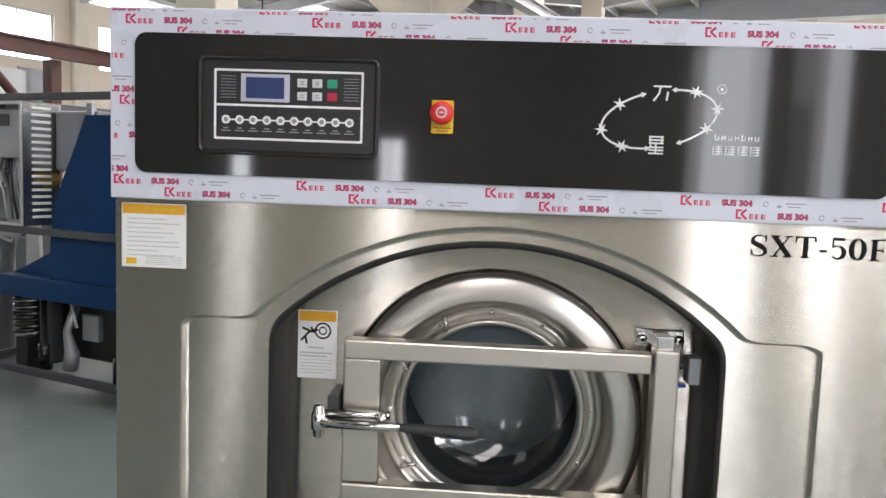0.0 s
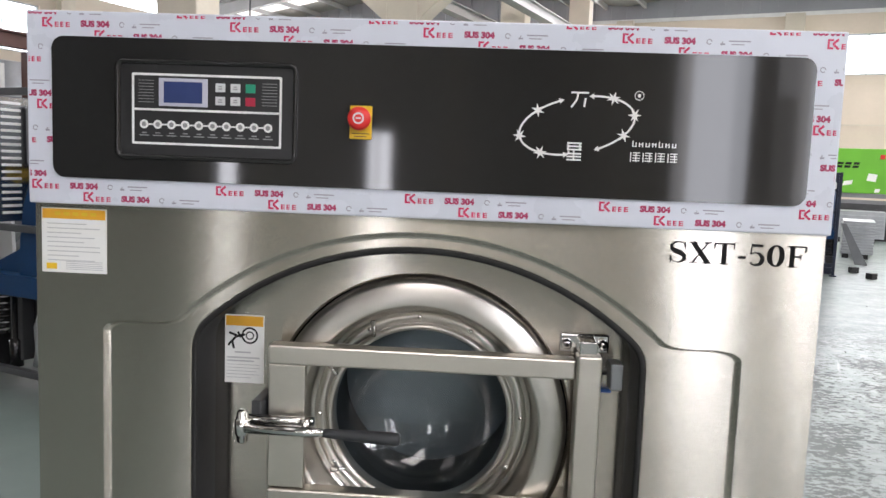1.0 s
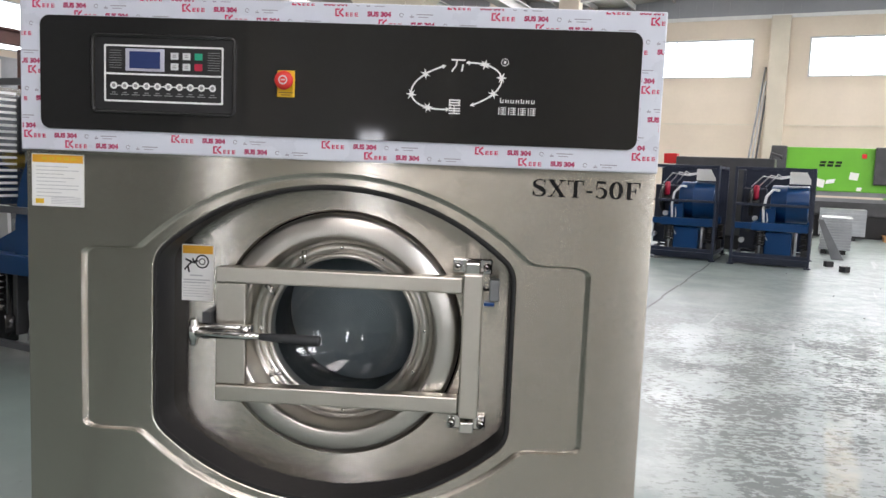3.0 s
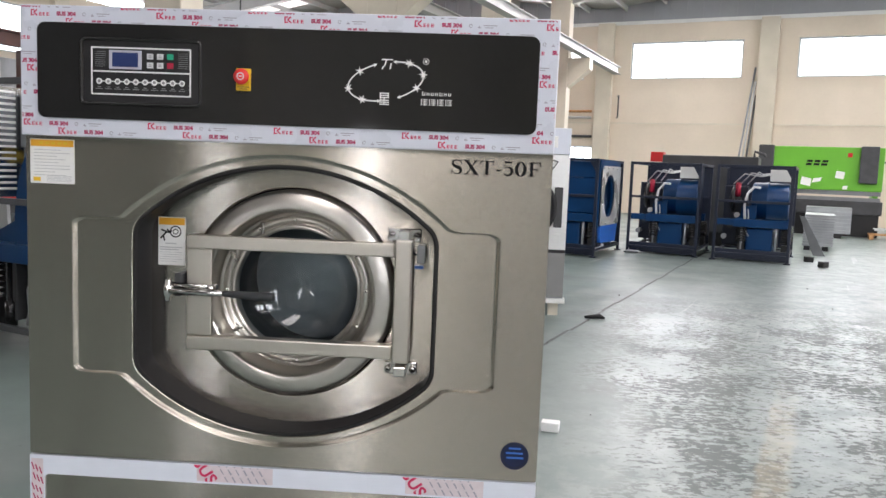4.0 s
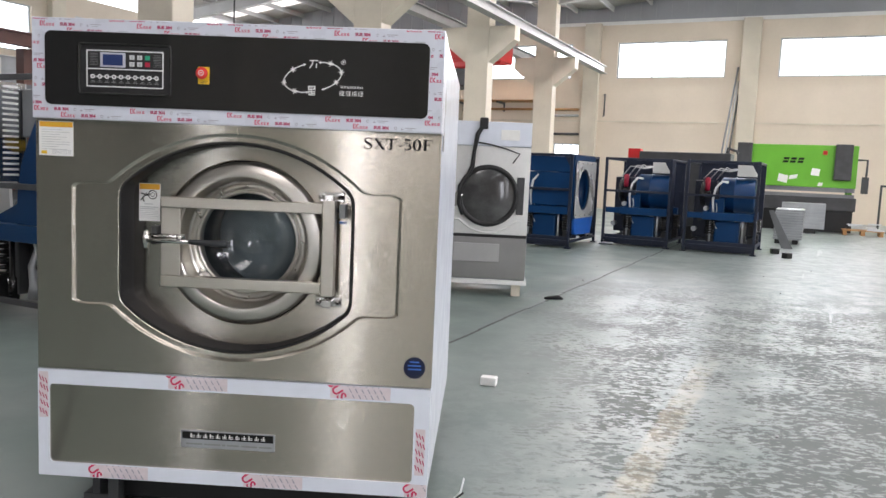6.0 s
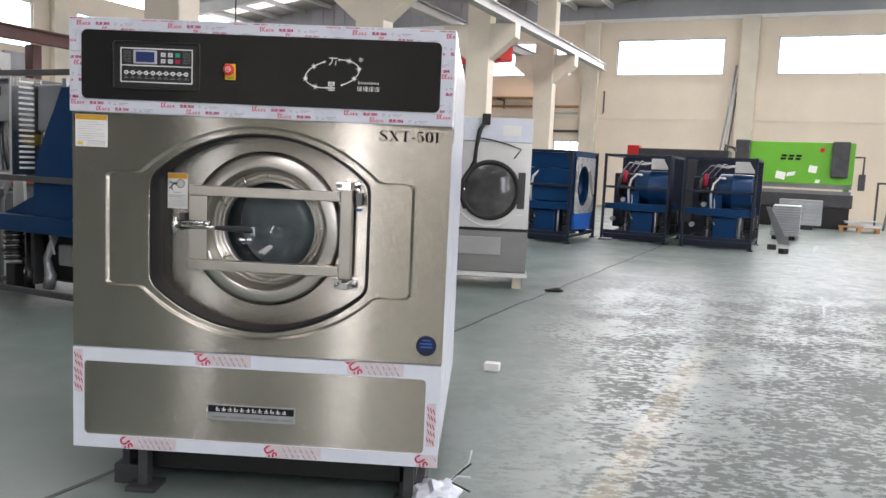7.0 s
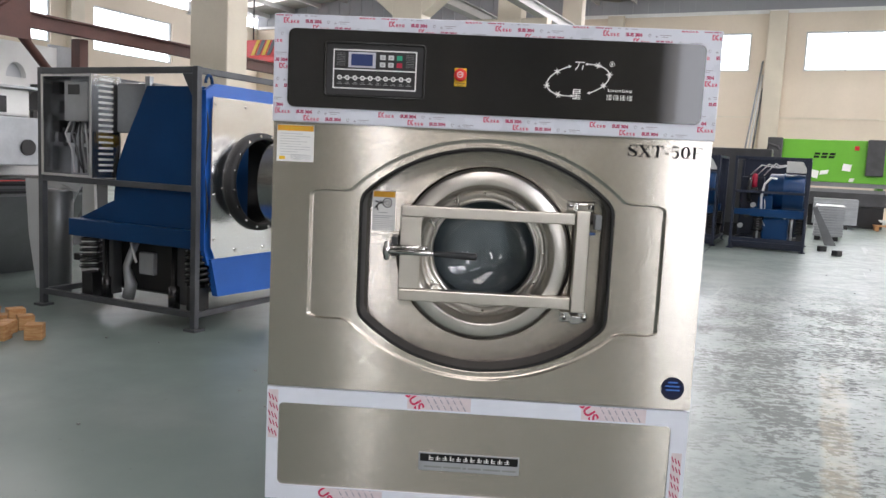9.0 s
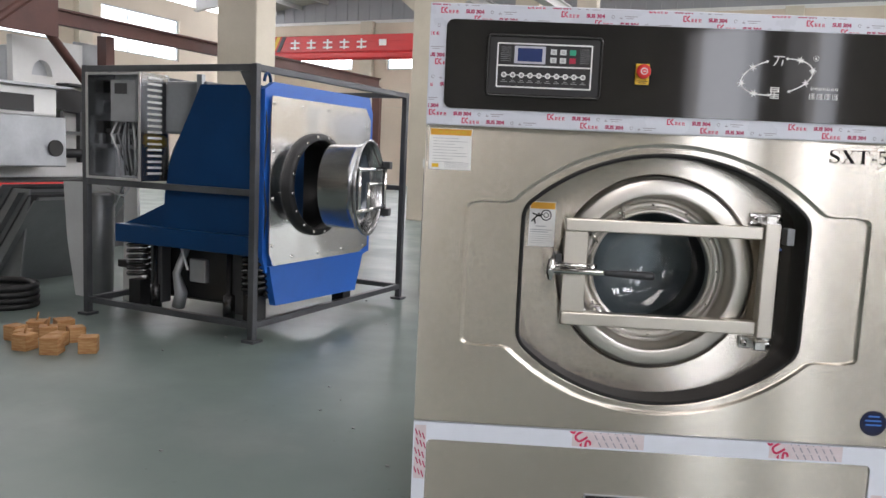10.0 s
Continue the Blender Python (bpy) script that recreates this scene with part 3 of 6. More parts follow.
def rect_r(a, x, zlo, zhi):
    c, s = math.cos(a), math.sin(a)
    r = 9.0
    if abs(c) > 1e-6:
        r = min(r, x / abs(c))
    if s > 1e-6:
        r = min(r, (zhi - CZ) / s)
    if s < -1e-6:
        r = min(r, (zlo - CZ) / s)
    return r


def lens_r(a, R, half):
    """Distance from the centre to a lens of two arcs of radius R that reach half above and below."""
    c, s = math.cos(a), abs(math.sin(a))
    d = R - half
    return -s * d + math.sqrt(max(s * s * d * d - d * d + R * R, 0))


def smooth_loop(rs, n):
    return [sum(rs[(k + j) % NA] for j in range(-n, n + 1)) / (2 * n + 1) for k in range(NA)]


recess_r = smooth_loop([min(rect_r(a, 0.41, -1, 3), lens_r(a, 0.585, 0.365)) for a in ANG], 7)
emboss_r = smooth_loop([max(rect_r(a, 0.582, 0.831, 1.262), min(lens_r(a, 0.647, 0.3995), rect_r(a, 0.582, -1, 3))) for a in ANG], 3)
outer_r = [rect_r(a, HWID, ZL, ZU) for a in ANG]


def loop_of(bm, rs, y, grow=0.0):
    return [bm.verts.new(((r + grow) * math.cos(a), y, CZ + (r + grow) * math.sin(a))) for r, a in zip(rs, ANG)]


def skin(bm, loops, smooth=False):
    for a, b in zip(loops, loops[1:]):
        for k in range(NA):
            bm.faces.new((a[k], a[(k + 1) % NA], b[(k + 1) % NA], b[k])).smooth = smooth


bm = bmesh.new()
skin(bm, [loop_of(bm, outer_r, 0.018), loop_of(bm, outer_r, 0.0), loop_of(bm, emboss_r, 0.0, 0.004), loop_of(bm, emboss_r, 0.002, 0.001), loop_of(bm, emboss_r, 0.006, -0.004), loop_of(bm, emboss_r, 0.0075, -0.008), loop_of(bm, recess_r, 0.0075, 0.012), loop_of(bm, recess_r, 0.012, 0.004)])
part("front_panel", bm, STEEL, washer, "brushed stainless front with a pressed outline")
bm = bmesh.new()
sweep(bm, [((r + 0.004) * math.cos(a), 0.010, CZ + (r + 0.004) * math.sin(a)) for r, a in list(zip(recess_r, ANG))[::3]], 0.0055, 8, closed=True)
part("edge_seal", bm, mat("matt_black_seal", (0.010, 0.010, 0.010), 0.75, vary=0.15, scale=30), washer, "black rubber edge seal")
CD, PLATE_Y = 1.062, 0.110
# steel walls; their near-black colour stands in for shade and dark reflections
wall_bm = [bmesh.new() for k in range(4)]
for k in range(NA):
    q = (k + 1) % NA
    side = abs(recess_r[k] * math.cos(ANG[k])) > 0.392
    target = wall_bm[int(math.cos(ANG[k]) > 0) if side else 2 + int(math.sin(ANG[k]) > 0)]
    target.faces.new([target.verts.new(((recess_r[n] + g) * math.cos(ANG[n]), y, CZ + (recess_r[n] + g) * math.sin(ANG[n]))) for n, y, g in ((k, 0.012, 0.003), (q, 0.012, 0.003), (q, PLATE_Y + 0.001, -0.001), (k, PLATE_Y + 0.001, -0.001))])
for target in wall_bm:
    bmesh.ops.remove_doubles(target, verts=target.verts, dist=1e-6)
    part("recess_wall", target, RECESS, washer, "steel wall of the door recess, shade put into its colour")
bm = bmesh.new()
ring_r = []
for a in ANG:
    c, s_ = math.cos(a), math.sin(a)
    d = CD - CZ
    ring_r.append(d * s_ + math.sqrt(max(0.2985 ** 2 - d * d * c * c, 0)))
loops = [loop_of(bm, recess_r, PLATE_Y, -0.001), loop_of(bm, ring_r, PLATE_Y, 0.004), loop_of(bm, ring_r, PLATE_Y + 0.004), loop_of(bm, ring_r, 0.165)]
skin(bm, loops)
part("door_plate", bm, STEEL_D, washer, "brushed stainless plate round the loading door")

# loading door
door = part("door_ring", (lambda b: (lathe(b, [(0.2955, 0.17), (0.2945, 0.112), (0.2925, 0.101), (0.2885, 0.0945), (0.282, 0.0915), (0.262, 0.0885), (0.244, 0.0865), (0.2395, 0.0880), (0.2370, 0.0925), (0.2345, 0.105), (0.231, 0.135), (0.2285, 0.158), (0.226, 0.1645), (0.216, 0.166)], 0, CD), b)[1])(bmesh.new()), STEEL_R, washer, "turned stainless door ring")
# black strip takes the place of shade in the gap round the ring
part("door_gap", (lambda b: (lathe(b, [(0.299, 0.15), (0.29, 0.155)], 0, CD), b)[1])(bmesh.new()), RUBBER, door, "black strip for the shaded gap round the ring")
part("flange", (lambda b: (lathe(b, [(0.217, 0.164), (0.2165, 0.160), (0.196, 0.160), (0.1955, 0.166), (0.192, 0.167), (0.1915, 0.156), (0.188, 0.153), (0.182, 0.154), (0.179, 0.162), (0.1785, 0.19)], 0, CD), b)[1])(bmesh.new()), STEEL_R, door, "bolted stainless clamping ring")
bolt_bm = bmesh.new()
lathe(bolt_bm, [(0.0, -0.006), (0.0035, -0.0058), (0.0048, -0.004), (0.005, 0.0)], 0, 0, seg=10)
bolt_mesh = finish(bolt_bm, "bolt", CHROME)
for k in range(12):
    a = math.tau * (k + 0.02) / 12 + 0.02
    ob = new("bolt", bolt_mesh)
    ob.parent, ob.location = door, (0.206 * math.cos(a), 0.160, CD + 0.206 * math.sin(a))
for a in (2.05, 2.65, 3.75):
    bm = bmesh.new()
    sweep(bm, [(0.218 * math.cos(a), 0.155, CD + 0.218 * math.sin(a)), (0.203 * math.cos(a + 0.02), 0.148, CD + 0.203 * math.sin(a + 0.02)), (0.190 * math.cos(a + 0.06), 0.150, CD + 0.190 * math.sin(a + 0.06))], [0.0065, 0.004, 0.005], 8)
    part("clip", bm, CHROME, door, "small chrome clip")


DOORGLASS = see_through("door_glass", (0.88, 0.92, 0.94), 0.02, 0.065)
bm = bmesh.new()
lathe(bm, [(0.1785, 0.176), (0.176, 0.184), (0.168, 0.20), (0.150, 0.222), (0.12, 0.242), (0.08, 0.255), (0.04, 0.261), (0.002, 0.263)], 0, CD)
glass = part("door_glass", bm, DOORGLASS, door, "clear bowl-shaped door glass")
glass.visible_shadow = False
# drum wall coloured near-black in place of the shade inside the drum
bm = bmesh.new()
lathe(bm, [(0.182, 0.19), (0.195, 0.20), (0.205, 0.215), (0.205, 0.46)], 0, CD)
part("drum_wall", bm, mat("drum_shade", (0.035, 0.038, 0.042), 0.4, 0.5, vary=0.2, scale=8), door, "drum wall, darkened for the shade inside")
bm = bmesh.new()
lathe(bm, [(0.205, 0.455), (0.19, 0.448), (0.12, 0.438), (0.05, 0.432), (0.001, 0.43)], 0, CD)
part("drum_back", bm, DRUM, door, "blue-grey back of the drum")

# clamping frame of square tube across the door


for z0, z1 in ((1.184, 1.222), (0.897, 0.937)):
    part("cross_bar", B((-0.285, 0.045, z0, 0.299, 0.083, z1), bev=0.004), BARS, washer, "satin stainless square bar")
part("end_plate", B((-0.286, 0.052, 0.938, -0.214, 0.068, 1.183), bev=0.003), BARS, washer, "wide satin stainless bar")
part("hinge_post", B((0.300, 0.036, 0.890, 0.346, 0.080, 1.232), bev=0.004), BARS, washer, "satin stainless hinge post")
for z, s in ((1.243, 1), (0.862, -1)):
    hinge = part("hinge", B((0.272, 0.100, z - 0.018, 0.366, 0.112, z + 0.018), (0.304, 0.050, z - 0.014, 0.338, 0.100, z + 0.014), bev=0.003), CHROME, washer, "polished hinge bracket")
    for x in (0.284, 0.354):
        b2 = bmesh.new()
        lathe(b2, [(0.0, -0.020), (0.006, -0.020), (0.0095, -0.017), (0.0095, 0.0)], x, z, 0.100, seg=14)
        part("bolt", b2, CHROME, hinge)
        b2 = bmesh.new()
        lathe(b2, [(0.0, 0.0), (0.004, 0.0)], x, z, 0.0795, seg=8)
        part("socket", b2, BLACKINK, hinge)
    b2 = bmesh.new()
    sweep(b2, [(0.321, 0.066, z - 0.03 * s - 0.012), (0.321, 0.066, z - 0.03 * s + 0.03)], 0.008, 12)
    part("pin", b2, CHROME, hinge)
part("switch_box", B((0.361, 0.030, 1.172, 0.384, 0.075, 1.222), bev=0.003), GREYSHEET, washer, "small grey door switch")
part("switch_wire", tube([(0.362, 0.07, 1.195), (0.352, 0.085, 1.190), (0.342, 0.10, 1.200), (0.335, 0.110, 1.194)], 0.003, 6), RUBBER, washer)
part("cable_tie", B((0.350, 0.095, 1.150, 0.374, 0.110, 1.157)), BLUE2, washer, "blue cable tie")

# handle
bm = bmesh.new()
sweep(bm, [(-0.318, 0.012, 1.068), (-0.20, 0.010, 1.0675), (-0.166, 0.009, 1.067)], [0.0105, 0.0105, 0.007], 14)
handle = part("handle_rod", bm, CHROME, washer, "chrome locking handle")
bm = bmesh.new()
sweep(bm, [(-0.318, 0.026, 1.082), (-0.19, 0.026, 1.082)], 0.0085, 12)
part("tube", bm, CHROME, handle)
bm = bmesh.new()
sweep(bm, [(-0.324, 0.016, 1.036), (-0.324, 0.016, 1.04), (-0.324, 0.016, 1.052), (-0.324, 0.016, 1.054), (-0.324, 0.016, 1.084), (-0.324, 0.016, 1.086), (-0.324, 0.016, 1.098), (-0.324, 0.016, 1.102)], [0.004, 0.010, 0.011, 0.014, 0.014, 0.011, 0.010, 0.004], 12)
part("knuckle", bm, CHROME, handle)
part("bracket", B((-0.312, 0.03, 1.05, -0.292, 0.11, 1.115), bev=0.003), DARK, handle, "dark pivot bracket")
bm = bmesh.new()
sweep(bm, [(-0.204, 0.017, 1.062), (-0.204, 0.017, 1.090)], 0.010, 10)
part("collar", bm, CHROME, handle)
bm = bmesh.new()
sweep(bm, [(-0.168, 0.009, 1.067), (-0.160, 0.009, 1.067), (-0.12, 0.008, 1.066), (-0.06, 0.006, 1.065), (-0.030, 0.005, 1.0645), (-0.0225, 0.005, 1.0645)], [0.007, 0.0085, 0.0105, 0.0125, 0.0125, 0.010], 16)
part("grip", bm, GRIP, handle, "dark grey rubber grip")

# body, base and skid
part("side_panel", B((HWID - 0.022, 0.019, ZB, HWID - 0.004, DEEP, ZT - 0.005)), FILM2, washer, "side covered in milky protective film")
part("side_panel", B((-HWID + 0.004, 0.019, ZB, -HWID + 0.022, DEEP, ZT - 0.005)), FILM2, washer, "side covered in milky protective film")
# flat black patches stand for two dark handle recesses
for z in (1.60, 1.46):
    part("side_mark", B((HWID - 0.006, 0.16, z - 0.035, HWID - 0.002, 0.24, z + 0.035), bev=0.001), BLACK, washer, "black patch for a handle recess in the side panel")
part("top_panel", B((-HWID + 0.022, 0.15, ZT - 0.02, HWID - 0.022, DEEP, ZT - 0.006)), GALV, washer)
part("back_panel", B((-HWID + 0.022, DEEP - 0.02, ZB, HWID - 0.022, DEEP - 0.001, ZT - 0.021)), GREYSHEET, washer)
bm = bmesh.new()
inner = rounded(-0.6725, 0.238, 0.6565, 0.530, 0.018)
outer = []
for x, z in inner:
    outer.append((HWID if x > 0 else -HWID, ZL - 0.004 if z > 0.38 else ZB))
frame_plate(bm, outer, inner, -0.004, 0.018)
base = part("kick_frame", bm, FILM2, washer, "base frame under milky white protective film")
part("kick_panel", B((-0.676, 0.002, 0.234, 0.660, 0.016, 0.534)), STEEL, washer, "brushed stainless base panel")
for x in (-0.60, 0.56):
    part("skid_beam", B((x, 0.10, 0.0, x + 0.10, 1.55, 0.08), (x + 0.035, 0.10, 0.08, x + 0.065, 1.55, ZB), bev=0.004), DARK, washer, "dark steel skid")
for y in (0.14, 1.40):
    part("skid_cross", B((-0.50, y, 0.06, 0.56, y + 0.12, ZB - 0.001), bev=0.004), BLACK, washer, "black cross member under the base")
for x in (-0.46, 0.60):
    part("foot", B((x - 0.06, 0.02, 0.0, x + 0.06, 0.14, 0.02), (x - 0.02, 0.05, 0.02, x + 0.02, 0.10, ZB), bev=0.003), DARK, washer, "dark levelling foot")

# film print on the base frame
for x, z, side in ((-0.231, 0.559, 0), (0.355, 0.559, 0), (-0.52, 0.212, 1), (0.048, 0.212, 1), (0.632, 0.212, 1)):
    x0, x1 = max(x - 0.03, -HWID + 0.002), min(x + 0.215, HWID - 0.002)
    z0, z1 = (ZL - 0.052, ZL - 0.005) if side == 0 else (ZB + 0.002, 0.236)
    bm = bmesh.new()
    stroke(bm, [(x0 + 0.03, (z0 + z1) / 2), (x1, (z0 + z1) / 2)], z1 - z0, -0.0042, 0.0003)
    part("clear_strip", bm, PINKFILM, base, "pinkish clear film strip")
    bm = bmesh.new()
    letters(bm, "SUS" if side == 0 else "US", x - 0.012, z + (0.030 if side == 0 else 0.012), 0.034, -0.0052, turn=-0.95, bold=0.0012)
    clip_rect(bm, x0, x1, z0, z1)
    tagged(part("film_print", bm, FILMRED, base, "large crimson letters printed on film"), kind="stuff")
    bm = bmesh.new()
    for r in range(6):
        for s in range(4):
            a = x + 0.055 + r * 0.022
            stroke(bm, [(a + s * 0.012, z + 0.036 - s * 0.021), (a + s * 0.012 + 0.009, z + 0.036 - s * 0.021 - 0.015)], 0.0034 + 0.001 * (r % 2), -0.0050, 0.0002)
    clip_rect(bm, x0, x1, z0, z1)
    tagged(part("film_print", bm, FILMGREY, base, "small grey print bars on film"), kind="stuff")
for x, zt in ((-HWID + 0.004, 0.574), (0.664, 0.44)):
    bm = bmesh.new()
    stroke(bm, [(x + 0.018, zt), (x + 0.018, zt - 0.17)], 0.034, -0.0042, 0.0003)
    part("clear_strip", bm, PINKFILM, base, "pinkish clear film strip")
    bm = bmesh.new()
    for r in range(3):
        for s in range(5):
            stroke(bm, [(x + 0.002 + r * 0.011 + 0.004 * (s % 2), zt - 0.012 - s * 0.03 - r * 0.006), (x + 0.009 + r * 0.011 + 0.004 * (s % 2), zt - 0.032 - s * 0.03 - r * 0.006)], 0.004, -0.0050, 0.0002)
    clip_rect(bm, x, x + 0.036, zt - 0.17, zt)
    tagged(part("film_print", bm, FILMDARK, base, "small slanted print bars on film"), kind="stuff")

# name plate, badge, stickers
plate = part("name_plate", B((-0.1845, -0.003, 0.323, 0.1585, 0.002, 0.386), bev=0.001), GALV, washer, "small metal name plate with a black band")
part("band", B((-0.1795, -0.0036, 0.355, 0.1535, -0.003, 0.382)), BLACKINK, plate)
bm = bmesh.new()
for k in range(12):
    x = -0.150 + k * 0.0235
    slab(bm, x, 0.361, x + 0.0165, 0.3635, -0.0036, 0.0004)
    slab(bm, x, 0.367, x + 0.0165, 0.3695, -0.0036, 0.0004)
    slab(bm, x + 0.002 + 0.003 * (k % 3), 0.361, x + 0.006 + 0.003 * (k % 3), 0.3765, -0.0037, 0.0004)
part("mark", bm, INK, plate, "white marks")
bm = bmesh.new()
x = -0.165
while x < 0.14:
    w = random.choice((0.012, 0.02, 0.045, 0.06))
    slab(bm, x, 0.334, min(x + w, 0.148), 0.3405, -0.0031, 0.0004)
    x += w + 0.006
part("mark", bm, GREYINK, plate, "dark grey marks")
bm = bmesh.new()
disc(bm, 0.6505, 0.660, 0.0385, 0.0, 0.002, 40)
badge = part("badge", bm, BADGE, washer, "round navy badge with blue lines")
bm = bmesh.new()
for k, (a, b, z) in enumerate(((-0.024, 0.022, 0.668), (-0.022, 0.024, 0.655), (-0.016, 0.016, 0.681))):
    slab(bm, 0.6505 + a, z - 0.0025, 0.6505 + b, z + 0.0025, -0.002, 0.0004)
part("mark", bm, BLUE2, badge)
bm = bmesh.new()
for k in range(28):
    a = k * math.tau / 28
    stroke(bm, [(0.6505 + 0.031 * math.cos(a), 0.66 + 0.031 * math.sin(a)), (0.6505 + 0.0355 * math.cos(a), 0.66 + 0.0355 * math.sin(a))], 0.0035, -0.002, 0.0004)
tagged(part("rim_mark", bm, BLACKINK, badge), kind="stuff")


def sticker(name, x0, z0, x1, z1, y, head, label):
    st = part(name, B((x0, y - 0.0012, z0, x1, y, z1)), PAPER, washer, label)
    part("header", B((x0 + 0.002, y - 0.0018, z1 - head, x1 - 0.002, y - 0.0012, z1 - 0.002)), ORANGE, st, "amber header")
    return st


s1 = sticker("safety_sticker", -0.7005, 1.350, -0.5775, 1.470, -0.0004, 0.020, "white safety notice with an amber header")
bm = bmesh.new()
for k in range(9):
    z = 1.440 - k * 0.0085
    slab(bm, -0.690, z, -0.690 + (0.075, 0.10, 0.065, 0.09, 0.07, 0.10, 0.10, 0.06, 0.09)[k], z + 0.0016, -0.0016, 0.0002)
for k in range(5):
    slab(bm, -0.655, 1.356 + k * 0.0035, -0.585, 1.3572 + k * 0.0035, -0.0016, 0.0002)
tagged(part("line", bm, PALEINK, s1, "fine grey print lines"), kind="stuff")
part("square", B((-0.692, -0.0020, 1.356, -0.672, -0.0016, 1.367)), STOPYEL, s1, "small yellow square")
bm = bmesh.new()
for k in range(5):
    slab(bm, -0.675 + k * 0.017, 1.456, -0.664 + k * 0.017, 1.463, -0.0022, 0.0002)
part("mark", bm, YELLOW, s1)
s2 = sticker("warning_sticker", -0.3925, 1.120, -0.3135, 1.258, PLATE_Y - 0.0005, 0.022, "white warning sticker with a pictogram and amber header")
bm = bmesh.new()
for r0, r1, cx, cz in ((0.0135, 0.017, -0.342, 1.217), (0.006, 0.0085, -0.342, 1.217)):
    n = 24
    stroke(bm, [(cx + (r0 + r1) / 2 * math.cos(k * math.tau / n), cz + (r0 + r1) / 2 * math.sin(k * math.tau / n)) for k in range(n + 1)], r1 - r0, PLATE_Y - 0.0022, 0.0002)
for p in (((-0.386, 1.196), (-0.370, 1.214)), ((-0.372, 1.213), (-0.352, 1.219)), ((-0.378, 1.206), (-0.374, 1.190)), ((-0.384, 1.222), (-0.368, 1.216)), ((-0.366, 1.224), (-0.360, 1.212))):
    stroke(bm, list(p), 0.0045, PLATE_Y - 0.0022, 0.0003)
part("pictogram", bm, BLACKINK, s2)
bm = bmesh.new()
for k in range(7):
    z = 1.170 - k * 0.0066
    slab(bm, -0.388, z, -0.388 + (0.066, 0.055, 0.066, 0.066, 0.060, 0.066, 0.050)[k], z + (0.0032 if k < 2 else 0.0012), PLATE_Y - 0.0022, 0.0002)
slab(bm, -0.372, 1.181, -0.340, 1.184, PLATE_Y - 0.0022, 0.0002)
tagged(part("line", bm, PALEINK, s2), kind="stuff")
s2.location = (0.002, 0, 0.006)

# model number in bold serif letters
bm = bmesh.new()
x, z, h, y = 0.4455, 1.4195, 0.038, -0.0003


def glyph(strokes, x, w):
    for pts, wd in strokes:
        stroke(bm, [(x + px * w, z + pz * h) for px, pz in pts], [q * h for q in wd] if isinstance(wd, (list, tuple)) else wd * h, y, 0.0004)


S_ = [([(0.92, 0.72), (0.86, 0.90), (0.6, 0.98), (0.3, 0.95), (0.12, 0.80), (0.16, 0.64), (0.38, 0.55), (0.66, 0.46), (0.88, 0.34), (0.92, 0.2), (0.78, 0.06), (0.5, 0.02), (0.22, 0.06), (0.08, 0.28)], [0.04, 0.05, 0.06, 0.09, 0.16, 0.2, 0.23, 0.24, 0.22, 0.18, 0.10, 0.06, 0.05, 0.04]), ([(0.92, 0.68), (0.92, 1.0)], 0.06), ([(0.08, 0.0), (0.08, 0.32)], 0.06)]
X_ = [([(0.16, 0.97), (0.86, 0.03)], 0.22), ([(0.82, 0.97), (0.18, 0.03)], 0.07), ([(0.0, 0.97), (0.42, 0.97)], 0.06), ([(0.62, 0.97), (1.0, 0.97)], 0.06), ([(0.0, 0.03), (0.38, 0.03)], 0.06), ([(0.58, 0.03), (1.02, 0.03)], 0.06)]
T_ = [([(0.5, 0.97), (0.5, 0.03)], 0.22), ([(0.02, 0.965), (0.98, 0.965)], 0.07), ([(0.28, 0.03), (0.72, 0.03)], 0.06), ([(0.04, 0.72), (0.04, 0.98)], 0.07), ([(0.96, 0.72), (0.96, 0.98)], 0.07)]
F_ = [([(0.27, 0.97), (0.27, 0.03)], 0.22), ([(0.04, 0.965), (0.96, 0.965)], 0.07), ([(0.05, 0.03), (0.55, 0.03)], 0.06), ([(0.3, 0.5), (0.7, 0.5)], 0.07), ([(0.70, 0.36), (0.70, 0.64)], 0.06), ([(0.94, 0.70), (0.94, 0.98)], 0.07)]
FIVE = [([(0.16, 0.95), (0.86, 0.93)], 0.14), ([(0.18, 0.98), (0.14, 0.52)], 0.06), ([(0.14, 0.54), (0.4, 0.63), (0.66, 0.58), (0.84, 0.42), (0.86, 0.26), (0.74, 0.10), (0.5, 0.03), (0.26, 0.06), (0.16, 0.16)], [0.05, 0.06, 0.12, 0.2, 0.22, 0.18, 0.09, 0.07, 0.13])]
ZERO = [([(0.5 + 0.36 * math.sin(k * math.tau / 24), 0.5 + 0.47 * math.cos(k * math.tau / 24)) for k in range(25)], [0.06 + 0.18 * abs(math.sin(k * math.tau / 24)) for k in range(25)])]
DASH = [([(0.1, 0.36), (0.9, 0.36)], 0.12)]
for g, w, adv in ((S_, 0.029, 0.034), (X_, 0.039, 0.043), (T_, 0.036, 0.040), (DASH, 0.017, 0.020), (FIVE, 0.028, 0.032), (ZERO, 0.030, 0.034), (F_, 0.034, 0.036)):
    glyph(g, x, w)
    x += adv
part("model_number", bm, BLACKINK, washer, "black serif letters SXT-50F")

